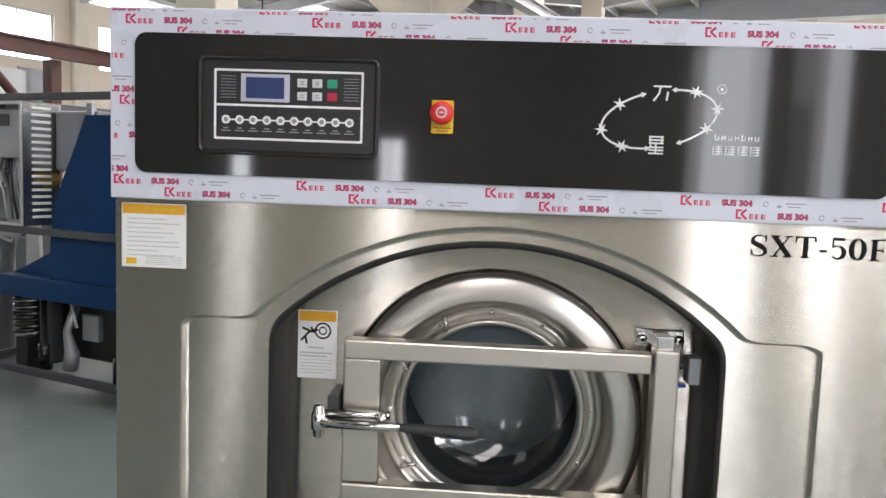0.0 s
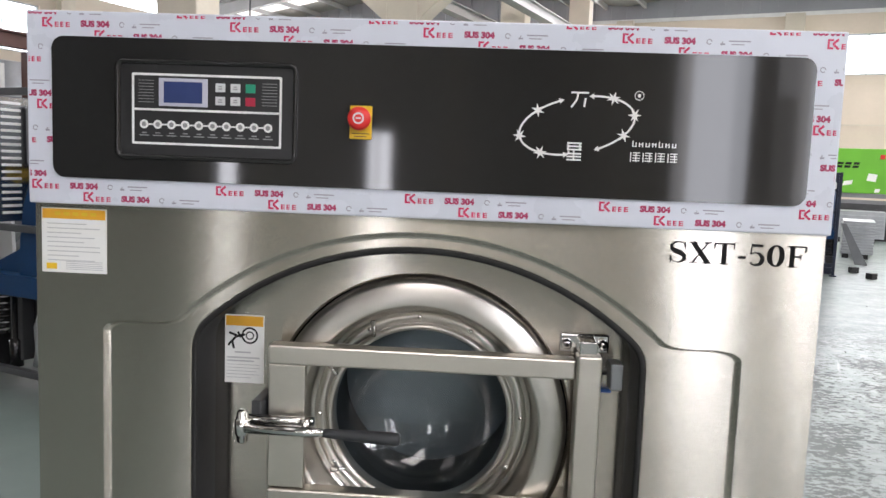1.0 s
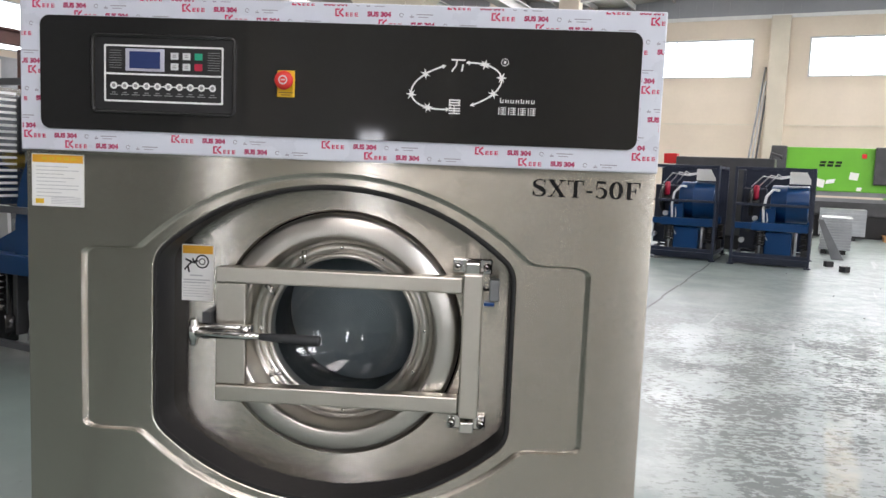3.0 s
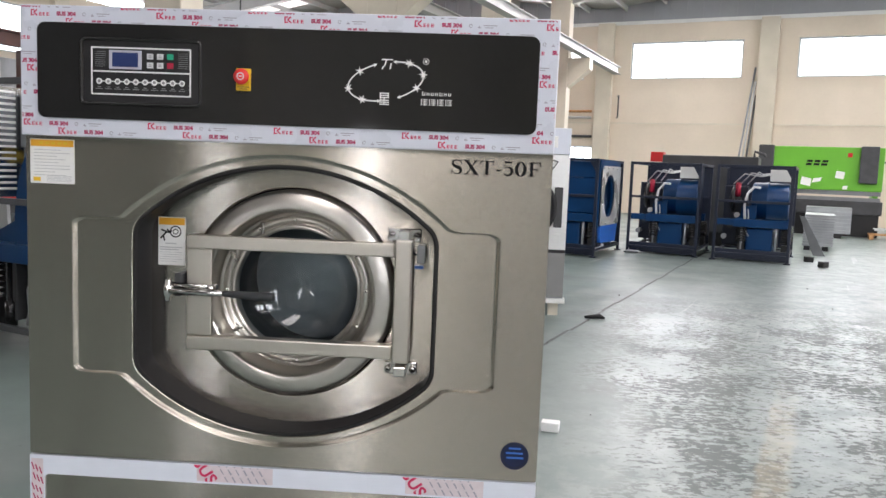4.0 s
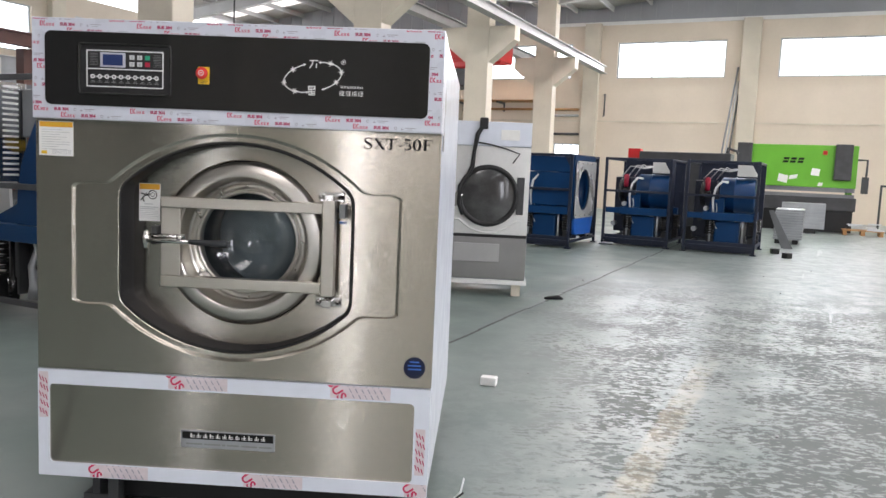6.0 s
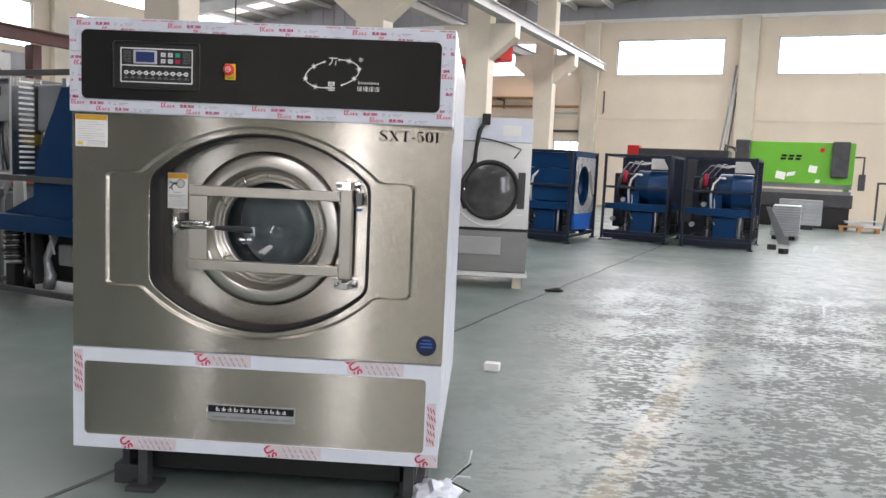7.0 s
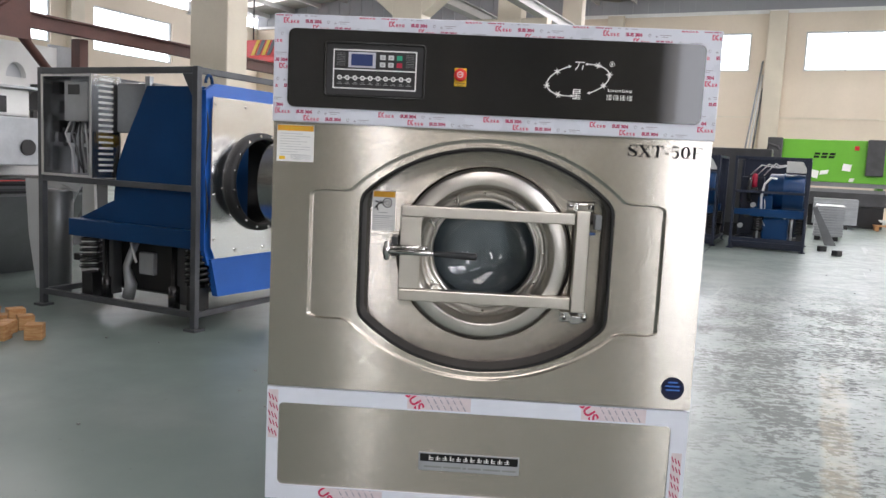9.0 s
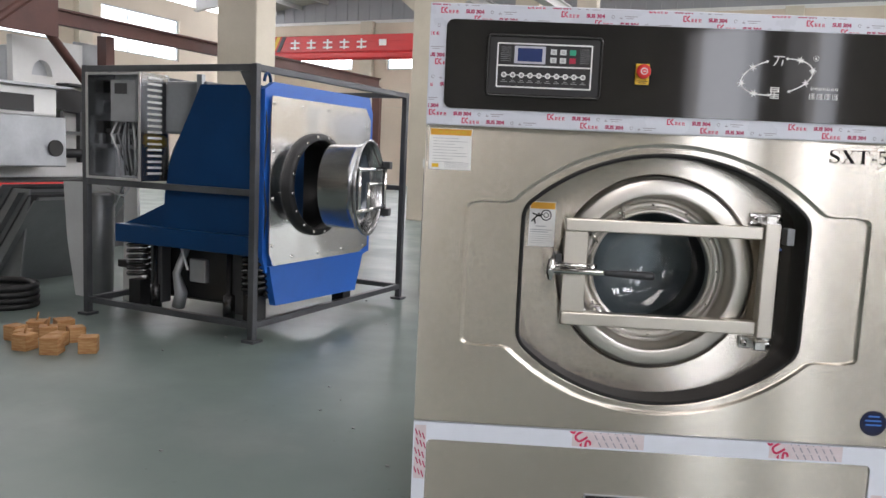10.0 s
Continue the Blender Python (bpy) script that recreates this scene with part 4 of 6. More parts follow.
# upper control fascia
YF = -0.021
fascia = part("fascia", B((-HWID, YF, ZU, HWID, 0.15, ZT), bev=0.003), FILM, washer, "control fascia wrapped in printed lilac-white film")
BX0, BX1, BZ0, BZ1 = -0.664, 0.663, 1.5275, 1.777
bm = bmesh.new()
op, ip = rounded(BX0, BZ0, BX1, BZ1, 0.022), rounded(-0.546, 1.566, -0.220, 1.740, 0.014)
frame_plate(bm, op, ip, YF - 0.004, YF + 0.0005)
panel = part("black_panel", bm, PANEL, fascia, "glossy black control panel")
bm = bmesh.new()
n = len(ip)
rows = []
for grow, y in ((0.0, YF - 0.004), (0.001, YF - 0.0075), (-0.003, YF - 0.009), (-0.006, YF - 0.0075), (-0.008, YF - 0.0030)):
    rows.append([bm.verts.new((q[0], y, q[1])) for q in rounded(-0.546 - grow, 1.566 - grow, -0.220 + grow, 1.740 + grow, 0.014 + grow)])
for a, b in zip(rows, rows[1:]):
    for k in range(n):
        bm.faces.new((a[k], a[(k + 1) % n], b[(k + 1) % n], b[k])).smooth = True
part("console_lip", bm, PANEL, fascia, "raised black lip round the console")
console = part("console", B((-0.539, YF - 0.003, 1.573, -0.227, YF + 0.0005, 1.733)), PANEL2, fascia, "black membrane keypad console")
Y2 = YF - 0.003
bm = bmesh.new()
frame_plate(bm, rounded(-0.5175, 1.592, -0.2475, 1.717, 0.003), rounded(-0.5135, 1.596, -0.2515, 1.713, 0.002), Y2 - 0.0006, Y2 + 0.0002)
slab(bm, -0.513, 1.6515, -0.252, 1.6555, Y2, 0.0006)
part("white_border", bm, INK, console, "white printed border")
part("screen_bezel", B((-0.4685, Y2 - 0.002, 1.660, -0.380, Y2, 1.709), bev=0.001), LCDRIM, console, "pale bezel")
part("screen", B((-0.459, Y2 - 0.0026, 1.666, -0.3895, Y2 - 0.0019, 1.703)), LCD, console, "blue liquid crystal display")
for x, z, m in ((-0.3575, 1.695, KEYPALE), (-0.3305, 1.695, KEYPALE), (-0.3035, 1.695, KEYG), (-0.3575, 1.672, KEYPALE), (-0.3305, 1.672, KEYPALE), (-0.3035, 1.672, KEYR)):
    key = part("key", B((x - 0.0088, Y2 - 0.0014, z - 0.0075, x + 0.0088, Y2, z + 0.0075), bev=0.0006), m, console)
    if m is KEYPALE:
        part("mark", B((x - 0.004, Y2 - 0.0017, z - 0.003, x + 0.004, Y2 - 0.0014, z - 0.001), (x - 0.003, Y2 - 0.0017, z + 0.001, x + 0.003, Y2 - 0.0014, z + 0.003)), GREYINK, key)
bm = bmesh.new()
for x0, x1 in ((-0.506, -0.478), (-0.283, -0.256)):
    for k in range(8):
        slab(bm, x0, 1.666 + k * 0.0054, x1, 1.667 + k * 0.0054, Y2, 0.0003)
tagged(part("line", bm, GREYINK, console, "fine grey lines"), kind="stuff")
bm = bmesh.new()
slab(bm, -0.4955, 1.6262, -0.2715, 1.6288, Y2, 0.0004)
for k in range(10):
    disc(bm, -0.4955 + k * 0.02489, 1.6275, 0.0078, Y2, 0.0008, 20)
part("step_mark", bm, INK, console, "row of white programme marks")
bm = bmesh.new()
for k in range(10):
    x = -0.4955 + k * 0.02489
    disc(bm, x, 1.6275, 0.0042, Y2 - 0.0008, 0.0003, 12)
    slab(bm, x - 0.0045, 1.6115, x + 0.0045, 1.6135, Y2, 0.0003)
    slab(bm, x - 0.009, 1.6070, x + 0.009, 1.6088, Y2, 0.0003)
tagged(part("step_symbol", bm, GREYINK, console), kind="stuff")

# emergency stop
stop = part("emergency_stop", B((-0.1255, YF - 0.010, 1.614, -0.0865, YF - 0.0042, 1.672), bev=0.002), STOPYEL, washer, "red emergency stop button on a yellow plate")
bm = bmesh.new()
lathe(bm, [(0.0, -0.034), (0.014, -0.034), (0.0195, -0.031), (0.0205, -0.026), (0.019, -0.022), (0.012, -0.020), (0.012, -0.009)], -0.106, 1.649, YF, 32)
part("button", bm, STOPRED, stop, "red mushroom button")
bm = bmesh.new()
nn = 20
stroke(bm, [(-0.106 + 0.0085 * math.cos(k * math.tau / nn), 1.649 + 0.0085 * math.sin(k * math.tau / nn)) for k in range(nn + 1)], 0.003, YF - 0.034, 0.0004)
slab(bm, -0.1105, 1.6478, -0.1015, 1.6505, YF - 0.034, 0.0004)
part("mark", bm, PINKFILM, stop)
bm = bmesh.new()
slab(bm, -0.121, 1.623, -0.090, 1.6245, YF - 0.010, 0.0003)
slab(bm, -0.116, 1.618, -0.095, 1.6195, YF - 0.010, 0.0003)
part("mark", bm, BROWN, stop)

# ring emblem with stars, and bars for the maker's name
YE = YF - 0.0042
EX, EZ, EA, EB, ET = 0.268, 1.651, 0.0995, 0.0475, radians(12)


def on_ring(a):
    c, s = EA * math.cos(a), EB * math.sin(a)
    return (EX + c * math.cos(ET) - s * math.sin(ET), EZ + c * math.sin(ET) + s * math.cos(ET))


bm = bmesh.new()
for a0, a1 in ((103, 252), (-72, 68)):
    stroke(bm, [on_ring(radians(a0 + (a1 - a0) * k / 40)) for k in range(41)], 0.0034, YE, 0.0005)
for a, d in ((103, -1), (252, 1), (-72, -1), (68, 1)):
    p, q = on_ring(radians(a)), on_ring(radians(a + 5 * d))
    stroke(bm, [p, q], [0.010, 0.0005], YE, 0.0006)
for a in (128, 180, 226, -40, 0, 46):
    cx, cz = on_ring(radians(a))
    for k in range(3):
        b = radians(a) * 0.3 + k * math.pi / 3
        for s in (1, -1):
            stroke(bm, [(cx, cz), (cx + s * 0.0115 * math.cos(b), cz + s * 0.0115 * math.sin(b))], [0.0062, 0.0005], YE, 0.0007 + 0.0001 * k)
part("ring_emblem", bm, INK, fascia, "white printed ring with stars")
bm = bmesh.new()
for q in (((-0.014, 0.012), (0.016, 0.012), 0.0032), ((-0.002, 0.011), (-0.004, 0.0), 0.0032), ((-0.004, 0.0), (-0.013, -0.013), 0.0032), ((0.011, 0.003), (0.009, -0.012), 0.0034)):
    stroke(bm, [(0.270 + q[0][0], 1.695 + q[0][1]), (0.270 + q[1][0], 1.695 + q[1][1])], q[2], YE, 0.0005)
for z in (0.014, 0.0085, 0.003, -0.004, -0.009, -0.0145):
    slab(bm, 0.2655 - 0.013 + 0.001, 1.607 + z - 0.0014, 0.2655 + 0.013, 1.607 + z + 0.0014, YE, 0.0005)
for x0, z0, z1 in ((-0.010, 0.003, 0.0145), (0.010, 0.003, 0.0145), (0.0, -0.0145, 0.002), (-0.009, -0.005, 0.001)):
    slab(bm, 0.2655 + x0 - 0.0014, 1.607 + z0, 0.2655 + x0 + 0.0014, 1.607 + z1, YE, 0.0006)
tagged(part("emblem_mark", bm, INK, fascia, "two white emblem marks"), kind="stuff")
bm = bmesh.new()
stroke(bm, [(0.3715 + 0.0075 * math.cos(k * math.tau / 20), 1.705 + 0.0075 * math.sin(k * math.tau / 20)) for k in range(21)], 0.0012, YE, 0.0004)
slab(bm, 0.3690, 1.702, 0.3740, 1.708, YE, 0.0003)
for k in range(7):
    x = 0.3645 + k * 0.0112
    slab(bm, x, 1.6185, x + 0.002, 1.6285 if k in (0, 4) else 1.626, YE, 0.0004)
    slab(bm, x + 0.0055, 1.6185, x + 0.0073, 1.626, YE, 0.0004)
    slab(bm, x, 1.6225 if k % 2 else 1.6185, x + 0.0073, 1.6240 if k % 2 else 1.620, YE, 0.0005)
for k in range(4):
    x = 0.362 + k * 0.0212
    for zz in (1.594, 1.5985, 1.603, 1.6075):
        slab(bm, x + 0.004, zz, x + 0.0165, zz + 0.0016, YE, 0.0004)
    slab(bm, x, 1.593, x + 0.0018, 1.609, YE, 0.0005)
    slab(bm, x + 0.009 + 0.002 * (k % 2), 1.593, x + 0.0108 + 0.002 * (k % 2), 1.609, YE, 0.0005)
tagged(part("name_bars", bm, INK, fascia, "white bars of small print"), kind="stuff")

# repeated print on the fascia film
red_bm, word_bm, grey_bm = bmesh.new(), bmesh.new(), bmesh.new()
cell = bmesh.new()
letters(cell, "SUS 304", 0, 0, 0.0098, 0, bold=0.0009, squeeze=1.08)
word_mesh = bpy.data.meshes.new("word")
cell.to_mesh(word_mesh)
cell.free()
ys = YF - 0.0004
strips = ((-HWID + 0.004, HWID - 0.004, BZ1 + 0.002, ZT - 0.004), (-HWID + 0.004, HWID - 0.004, ZU + 0.004, BZ0 - 0.002), (-HWID + 0.004, BX0 - 0.002, BZ0 - 0.001, BZ1 + 0.001), (BX1 + 0.002, HWID - 0.004, BZ0 - 0.001, BZ1 + 0.001))
for sx0, sx1, sz0, sz1 in strips:
    rb, wb, gb = bmesh.new(), bmesh.new(), bmesh.new()
    for row in range(-1, 24):
        z = ZU + 0.006 + row * 0.0205
        if z > sz1 or z < sz0 - 0.022:
            continue
        for col in range(-6, 8):
            x = -0.61 + col * 0.340 - row * 0.0955 + (0.340 * ((row * 0.0955) // 0.340))
            if x > sx1 or x < sx0 - 0.24:
                continue
            stroke(rb, [(x + 0.002, z + 0.000), (x + 0.002, z + 0.0165)], 0.0036, ys, 0.0)
            stroke(rb, [(x + 0.002, z + 0.0150), (x + 0.010, z + 0.0150)], 0.0032, ys, 0.0001)
            stroke(rb, [(x + 0.002, z + 0.0015), (x + 0.010, z + 0.0015)], 0.0032, ys, 0.0001)
            stroke(rb, [(x + 0.018, z + 0.0165), (x + 0.009, z + 0.0085)], 0.0038, ys, 0.0002)
            stroke(rb, [(x + 0.009, z + 0.0085), (x + 0.019, z + 0.000)], 0.0038, ys, 0.0003)
            for k in range(3):
                a = x + 0.0235 + k * 0.0100
                stroke(rb, [(a + 0.001, z), (a + 0.001, z + 0.0092)], 0.0026, ys, 0.0)
                for q in (0.0012, 0.0046, 0.0080):
                    stroke(rb, [(a + 0.001, z + q), (a + (0.0068, 0.0055, 0.0072)[k], z + q)], 0.0018, ys, 0.0001)
            old = set(wb.verts)
            wb.from_mesh(word_mesh)
            for v in set(wb.verts) - old:
                v.co = (v.co.x + x + 0.071, ys, v.co.z + z + 0.002)
            c = (x + 0.1455, z + 0.0065)
            stroke(gb, [(c[0] + 0.0042 * math.cos(k * math.tau / 9), c[1] + 0.0042 * math.sin(k * math.tau / 9)) for k in range(9)], 0.0018, ys, 0.0)
            stroke(gb, [(x + 0.164, z + 0.003), (x + 0.172, z + 0.003)], 0.003, ys, 0.0)
            stroke(gb, [(x + 0.166, z + 0.001), (x + 0.168, z + 0.008)], 0.0015, ys, 0.0001)
            stroke(gb, [(x + 0.178, z + 0.0085), (x + 0.214, z + 0.0085)], 0.0022, ys, 0.0)
            stroke(gb, [(x + 0.182, z + 0.0030), (x + 0.204, z + 0.0030)], 0.0018, ys, 0.0)
    for b, col, lab in ((rb, FILMRED, "crimson marks printed on the film"), (wb, FILMDARK, "dark red letters printed on the film"), (gb, FILMGREY, "grey marks printed on the film")):
        clip_rect(b, sx0, sx1, sz0, sz1)
        tagged(part("film_print", b, col, fascia, lab), kind="stuff")

# ---- open-framed washers under assembly ----
SPRING = mat("black_enamel", (0.010, 0.010, 0.011), 0.22, vary=0.1, scale=20, bump=0.0)
POLISHED = mat("polished_sheet", (0.55, 0.56, 0.57), 0.16, 0.95, vary=0.15, scale=3, fine=20, bump=0.02)


def open_washer(m, frame_mat, label, group, plate=True, doorway=True, cabinet=True, hoses=False, size=(1.7, 2.25, 1.97), lower=BLUE2):
    """A tub on springs in a square-tube frame. Local x is the loading side, y runs back."""
    W, D, H = size
    x0, x1, y0, y1, t = -W / 2, W / 2, -D / 2, D / 2, 0.05
    th = thing("unfinished_washer", label, "washing machine", m, group)
    for x in (x0, x1 - t):
        for y in (y0, y1 - t):
            part("post", B((x, y, 0.02, x + t, y + t, H), bev=0.004), frame_mat, th)
            part("foot", B((x - 0.03, y - 0.03, 0, x + t + 0.03, y + t + 0.03, 0.02)), frame_mat, th)
    for z in (0.10, 1.05, H - t):
        for y in (y0 + 0.001, y1 - t - 0.001):
            part("rail", B((x0 + t, y, z, x1 - t, y + t - 0.002, z + t - 0.004), bev=0.004), frame_mat, th)
        if z != 1.05:
            for x in (x0 + 0.001, x1 - t - 0.001):
                part("rail", B((x, y0 + t, z, x + t - 0.002, y1 - t, z + t - 0.004), bev=0.004), frame_mat, th)
    bm = bmesh.new()
    prism(bm, [(x1 - t - 0.001, H - t - 0.002), (x1 - t - 0.001, H - 0.24), (x1 - 0.16, H - t - 0.002)], y0 + 0.018, y0 + 0.026)
    part("gusset", bm, frame_mat, th)
    # tub: a drum lying along x, domed towards its back
    cy, cz, R = y0 + 0.72, min(1.13, H - 0.66), min(0.72, H * 0.365)
    if hoses and not plate:
        cy, cz, R = y0 + 0.46, 1.09, 0.33
    bm = bmesh.new()
    if hoses and not plate:
        lathe(bm, [(0.02, x1 - 0.70), (R - 0.03, x1 - 0.70), (R, x1 - 0.68), (R, x1 - 0.46), (R + 0.012, x1 - 0.455), (R + 0.012, x1 - 0.43), (R, x1 - 0.425), (R, x1 - 0.10), (R - 0.03, x1 - 0.08), (0.02, x1 - 0.08)], cy, cz, seg=56, axis="X")
    else:
        RT = R - 0.09 if cabinet else R
        lathe(bm, [(0.02, x1 - 0.93), (RT * 0.45, x1 - 0.92), (RT * 0.80, x1 - 0.86), (RT * 0.95, x1 - 0.76), (RT, x1 - 0.60), (RT, x1 - 0.32), (RT + 0.018, x1 - 0.315), (RT + 0.018, x1 - 0.28), (RT, x1 - 0.275), (RT, x1 - 0.024), (0.36, x1 - 0.024), (0.335, x1 - 0.20)], cy, cz, seg=56, axis="X")
    tub = part("tub", bm, BLUE, th, "royal blue painted drum housing")
    if hoses:
        # sheet added to darken the inside and hide the bright wall behind
        part("dark_backing", B((x0 + t, y1 - 0.03, 0.16, x1 - t, y1 - 0.02, H - t)), NAVY, th, "navy sheet added to darken the frame's inside")
        part("base_beam", B((x0 + t, y0 + 0.052, 0.03, x1 - t, y0 + 0.10, 0.21), bev=0.004), frame_mat, th, "deep navy base beam")
        if plate:
            part("side_casing", B((x0 + t, y0 + 0.06, 0.78, x1 - t, y0 + 0.075, 1.38), bev=0.004), BLUE, tub, "flat blue side casing")
            part("top_casing", B((x0 + t, y0 + 0.06, 1.40, x1 - t, y0 + 0.09, H - 0.055), bev=0.004), BLUE, tub, "blue upper casing")
            part("middle_beam", B((x0 + t, y0 + 0.052, 0.64, x1 - t, y0 + 0.10, 0.76), bev=0.004), frame_mat, th, "navy middle beam")
        else:
            part("middle_beam", B((x0 + t, y0 + 0.052, 0.64, x1 - t, y0 + 0.10, 0.75), bev=0.004), BLUE, th, "blue middle beam")
        part("side_plate", B((x1 - 0.045, y0 + 0.30, 0.16, x1 - 0.035, y0 + 0.60, H - t)), NAVY, th, "navy side plate")
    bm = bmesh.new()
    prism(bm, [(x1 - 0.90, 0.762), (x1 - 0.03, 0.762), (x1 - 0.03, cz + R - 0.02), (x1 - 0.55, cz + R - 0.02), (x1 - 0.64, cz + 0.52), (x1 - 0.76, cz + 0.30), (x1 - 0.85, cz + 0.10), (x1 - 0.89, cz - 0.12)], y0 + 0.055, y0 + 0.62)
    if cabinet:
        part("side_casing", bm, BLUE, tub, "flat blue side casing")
    else:
        bm.free()
    # flywheel behind the tub
    bm = bmesh.new()
    ring = [(x1 - 1.03, cy + R * 0.62 * math.cos(k * math.tau / 40), cz + R * 0.62 * math.sin(k * math.tau / 40)) for k in range(40)]
    sweep(bm, ring, 0.035, 8, closed=True)
    for k in range(5):
        a = k * math.tau / 5
        sweep(bm, [(x1 - 1.03, cy, cz), (x1 - 1.03, cy + R * 0.61 * math.cos(a), cz + R * 0.61 * math.sin(a))], 0.025, 6)
    sweep(bm, [(x1 - 1.10, cy, cz), (x1 - 0.90, cy, cz)], 0.06, 14)
    part("flywheel", bm, BLACK, th, "black spoked belt wheel")
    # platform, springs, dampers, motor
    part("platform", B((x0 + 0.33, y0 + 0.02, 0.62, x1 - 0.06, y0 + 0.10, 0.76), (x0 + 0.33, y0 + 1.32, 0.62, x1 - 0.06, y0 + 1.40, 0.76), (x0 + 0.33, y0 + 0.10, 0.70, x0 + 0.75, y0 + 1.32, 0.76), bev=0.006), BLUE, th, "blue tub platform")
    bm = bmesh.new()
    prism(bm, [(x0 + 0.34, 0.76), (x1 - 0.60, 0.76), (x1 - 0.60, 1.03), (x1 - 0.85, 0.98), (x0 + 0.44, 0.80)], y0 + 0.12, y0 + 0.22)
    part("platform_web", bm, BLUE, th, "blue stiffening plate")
    for sx in (x0 + 0.48, x1 - 0.09):
        for sy in (y0 + 0.13, y0 + 1.30):
            n = 6 * 14
            bm = bmesh.new()
            sweep(bm, [(sx + 0.085 * math.cos(k * math.tau / 14), sy + 0.085 * math.sin(k * math.tau / 14), 0.34 + 0.27 * k / n) for k in range(n + 1)], 0.017, 7)
            part("spring", bm, SPRING, th, "black enamelled coil spring")
            part("spring_seat", B((sx - 0.06, sy - 0.06, 0.10, sx + 0.06, sy + 0.06, 0.325), bev=0.008), BLACK, th)
    bm = bmesh.new()
    sweep(bm, [(x0 + 0.62, y0 + 0.62, 0.42), (x0 + 0.66, y0 + 0.62, 0.42), (x0 + 1.02, y0 + 0.62, 0.42), (x0 + 1.06, y0 + 0.62, 0.42)], [0.11, 0.15, 0.15, 0.11], 18)
    part("motor", bm, DARK, th, "dark electric motor")
    # black blocks added to fill the space below with shade
    part("shade_block", B((x0 + 0.30, y0 + 0.95, 0.20, x1 - 0.25, y0 + 1.25, 0.60), (x1 - 0.80, y0 + 0.30, 0.24, x1 - 0.30, y0 + 0.93, 0.50), bev=0.01), BLACK, th, "black blocks added for the shade below the tub")
    part("motor_plate", B((x0 + 0.5, y0 + 0.42, 0.15, x0 + 1.2, y0 + 0.85, 0.18), (x0 + 0.72, y0 + 0.50, 0.18, x0 + 0.96, y0 + 0.74, 0.28)), DARK, th)
    if cabinet:
        # slab made black to stand in for shade under the tub
        part("under_shade", B((x0 + 0.62, y0 + 0.24, 0.20, x1 - 0.16, y0 + 0.34, 0.61), bev=0.02), BLACK, th, "black slab filling in the shade under the tub")
        for xa, xb in ((x1 - 0.34, x1 - 0.19), (x0 + 0.60, x0 + 0.72)):
            part("damper_bracket", B((xa, y0 + 0.12, 0.16, xb, y0 + 0.22, 0.62), bev=0.01), DARK, th, "black damper bracket")
        part("duct", B((x0 + 0.645, y0 + 0.22, 1.47, x0 + 1.06, y0 + 0.85, H - 0.10), bev=0.02), GREYSHEET, th, "grey sheet duct behind the cabinet")
        bm = bmesh.new()
        bmesh.ops.create_icosphere(bm, subdivisions=3, radius=0.09)
        for q in bm.verts:
            q.co *= 1 + 0.35 * noise.noise(q.co * 20)
            q.co = (q.co.x * 1.2 + x0 + 0.86, q.co.y + y0 + 0.34, min(q.co.z * 0.7 + 1.41, 1.469))
        part("yellow_wrap", bm, YELLOW, th, "crumpled yellow wrap under the duct")
        part("strut", B((x0 + 0.98, y0 + 0.20, 1.10, x0 + 1.03, y0 + 0.24, H - 0.052), bev=0.003), GALV, th, "pale upright strut")
        part("damper", tube([(x1 - 0.30, y0 + 0.10, 0.12), (x1 - 0.30, y0 + 0.10, 0.30), (x1 - 0.30, y0 + 0.10, 0.31), (x1 - 0.30, y0 + 0.10, 0.62)], [0.045, 0.045, 0.022, 0.022], 12), SPRING, th, "black damper")
        part("damper", tube([(x0 + 0.66, y0 + 0.12, 0.12), (x0 + 0.66, y0 + 0.12, 0.30), (x0 + 0.66, y0 + 0.12, 0.31), (x0 + 0.66, y0 + 0.12, 0.62)], [0.045, 0.045, 0.022, 0.022], 12), SPRING, th, "black damper")
        part("drain_box", B((x0 + 0.92, y0 + 0.20, 0.34, x0 + 1.08, y0 + 0.34, 0.52), bev=0.01), GALV, th, "grey drain valve box")
        part("edge_cable", tube([(x1 + 0.005, y0 + 0.085, 1.75), (x1 + 0.03, y0 + 0.09, 1.5), (x1 + 0.012, y0 + 0.075, 1.2), (x1 + 0.03, y0 + 0.09, 0.95), (x1 + 0.01, y0 + 0.085, 0.7)], 0.007, 6), RUBBER, th)
        part("lifting_eye", tube([(x1 - 0.0, y0 + 0.12 + 0.035 * math.cos(k * math.pi / 8), 1.855 + 0.06 * math.sin(k * math.pi / 8)) for k in range(9)], 0.012, 8), BLUE, th)
        part("cross_rail", B((x0 + 0.05, y0 + 0.30, 0.36, x0 + 0.80, y0 + 0.36, 0.42), bev=0.006), BLACK, th)
        part("cable", tube([(x0 + 0.15, y0 + 0.10, 1.02), (x0 + 0.22, y0 + 0.14, 0.98), (x0 + 0.32, y0 + 0.12, 0.97), (x0 + 0.40, y0 + 0.10, 1.04)], 0.009, 6), HOSE, th)
    bm = bmesh.new()
    sweep(bm, [(x0 + 0.85, y0 + 0.16, 0.14), (x0 + 0.88, y0 + 0.16, 0.25), (x0 + 0.83, y0 + 0.16, 0.40), (x0 + 0.92, y0 + 0.18, 0.62)], [0.05, 0.05, 0.03, 0.03], 10)
    part("drain_valve", bm, GALV, th, "grey drain valve and pipe")
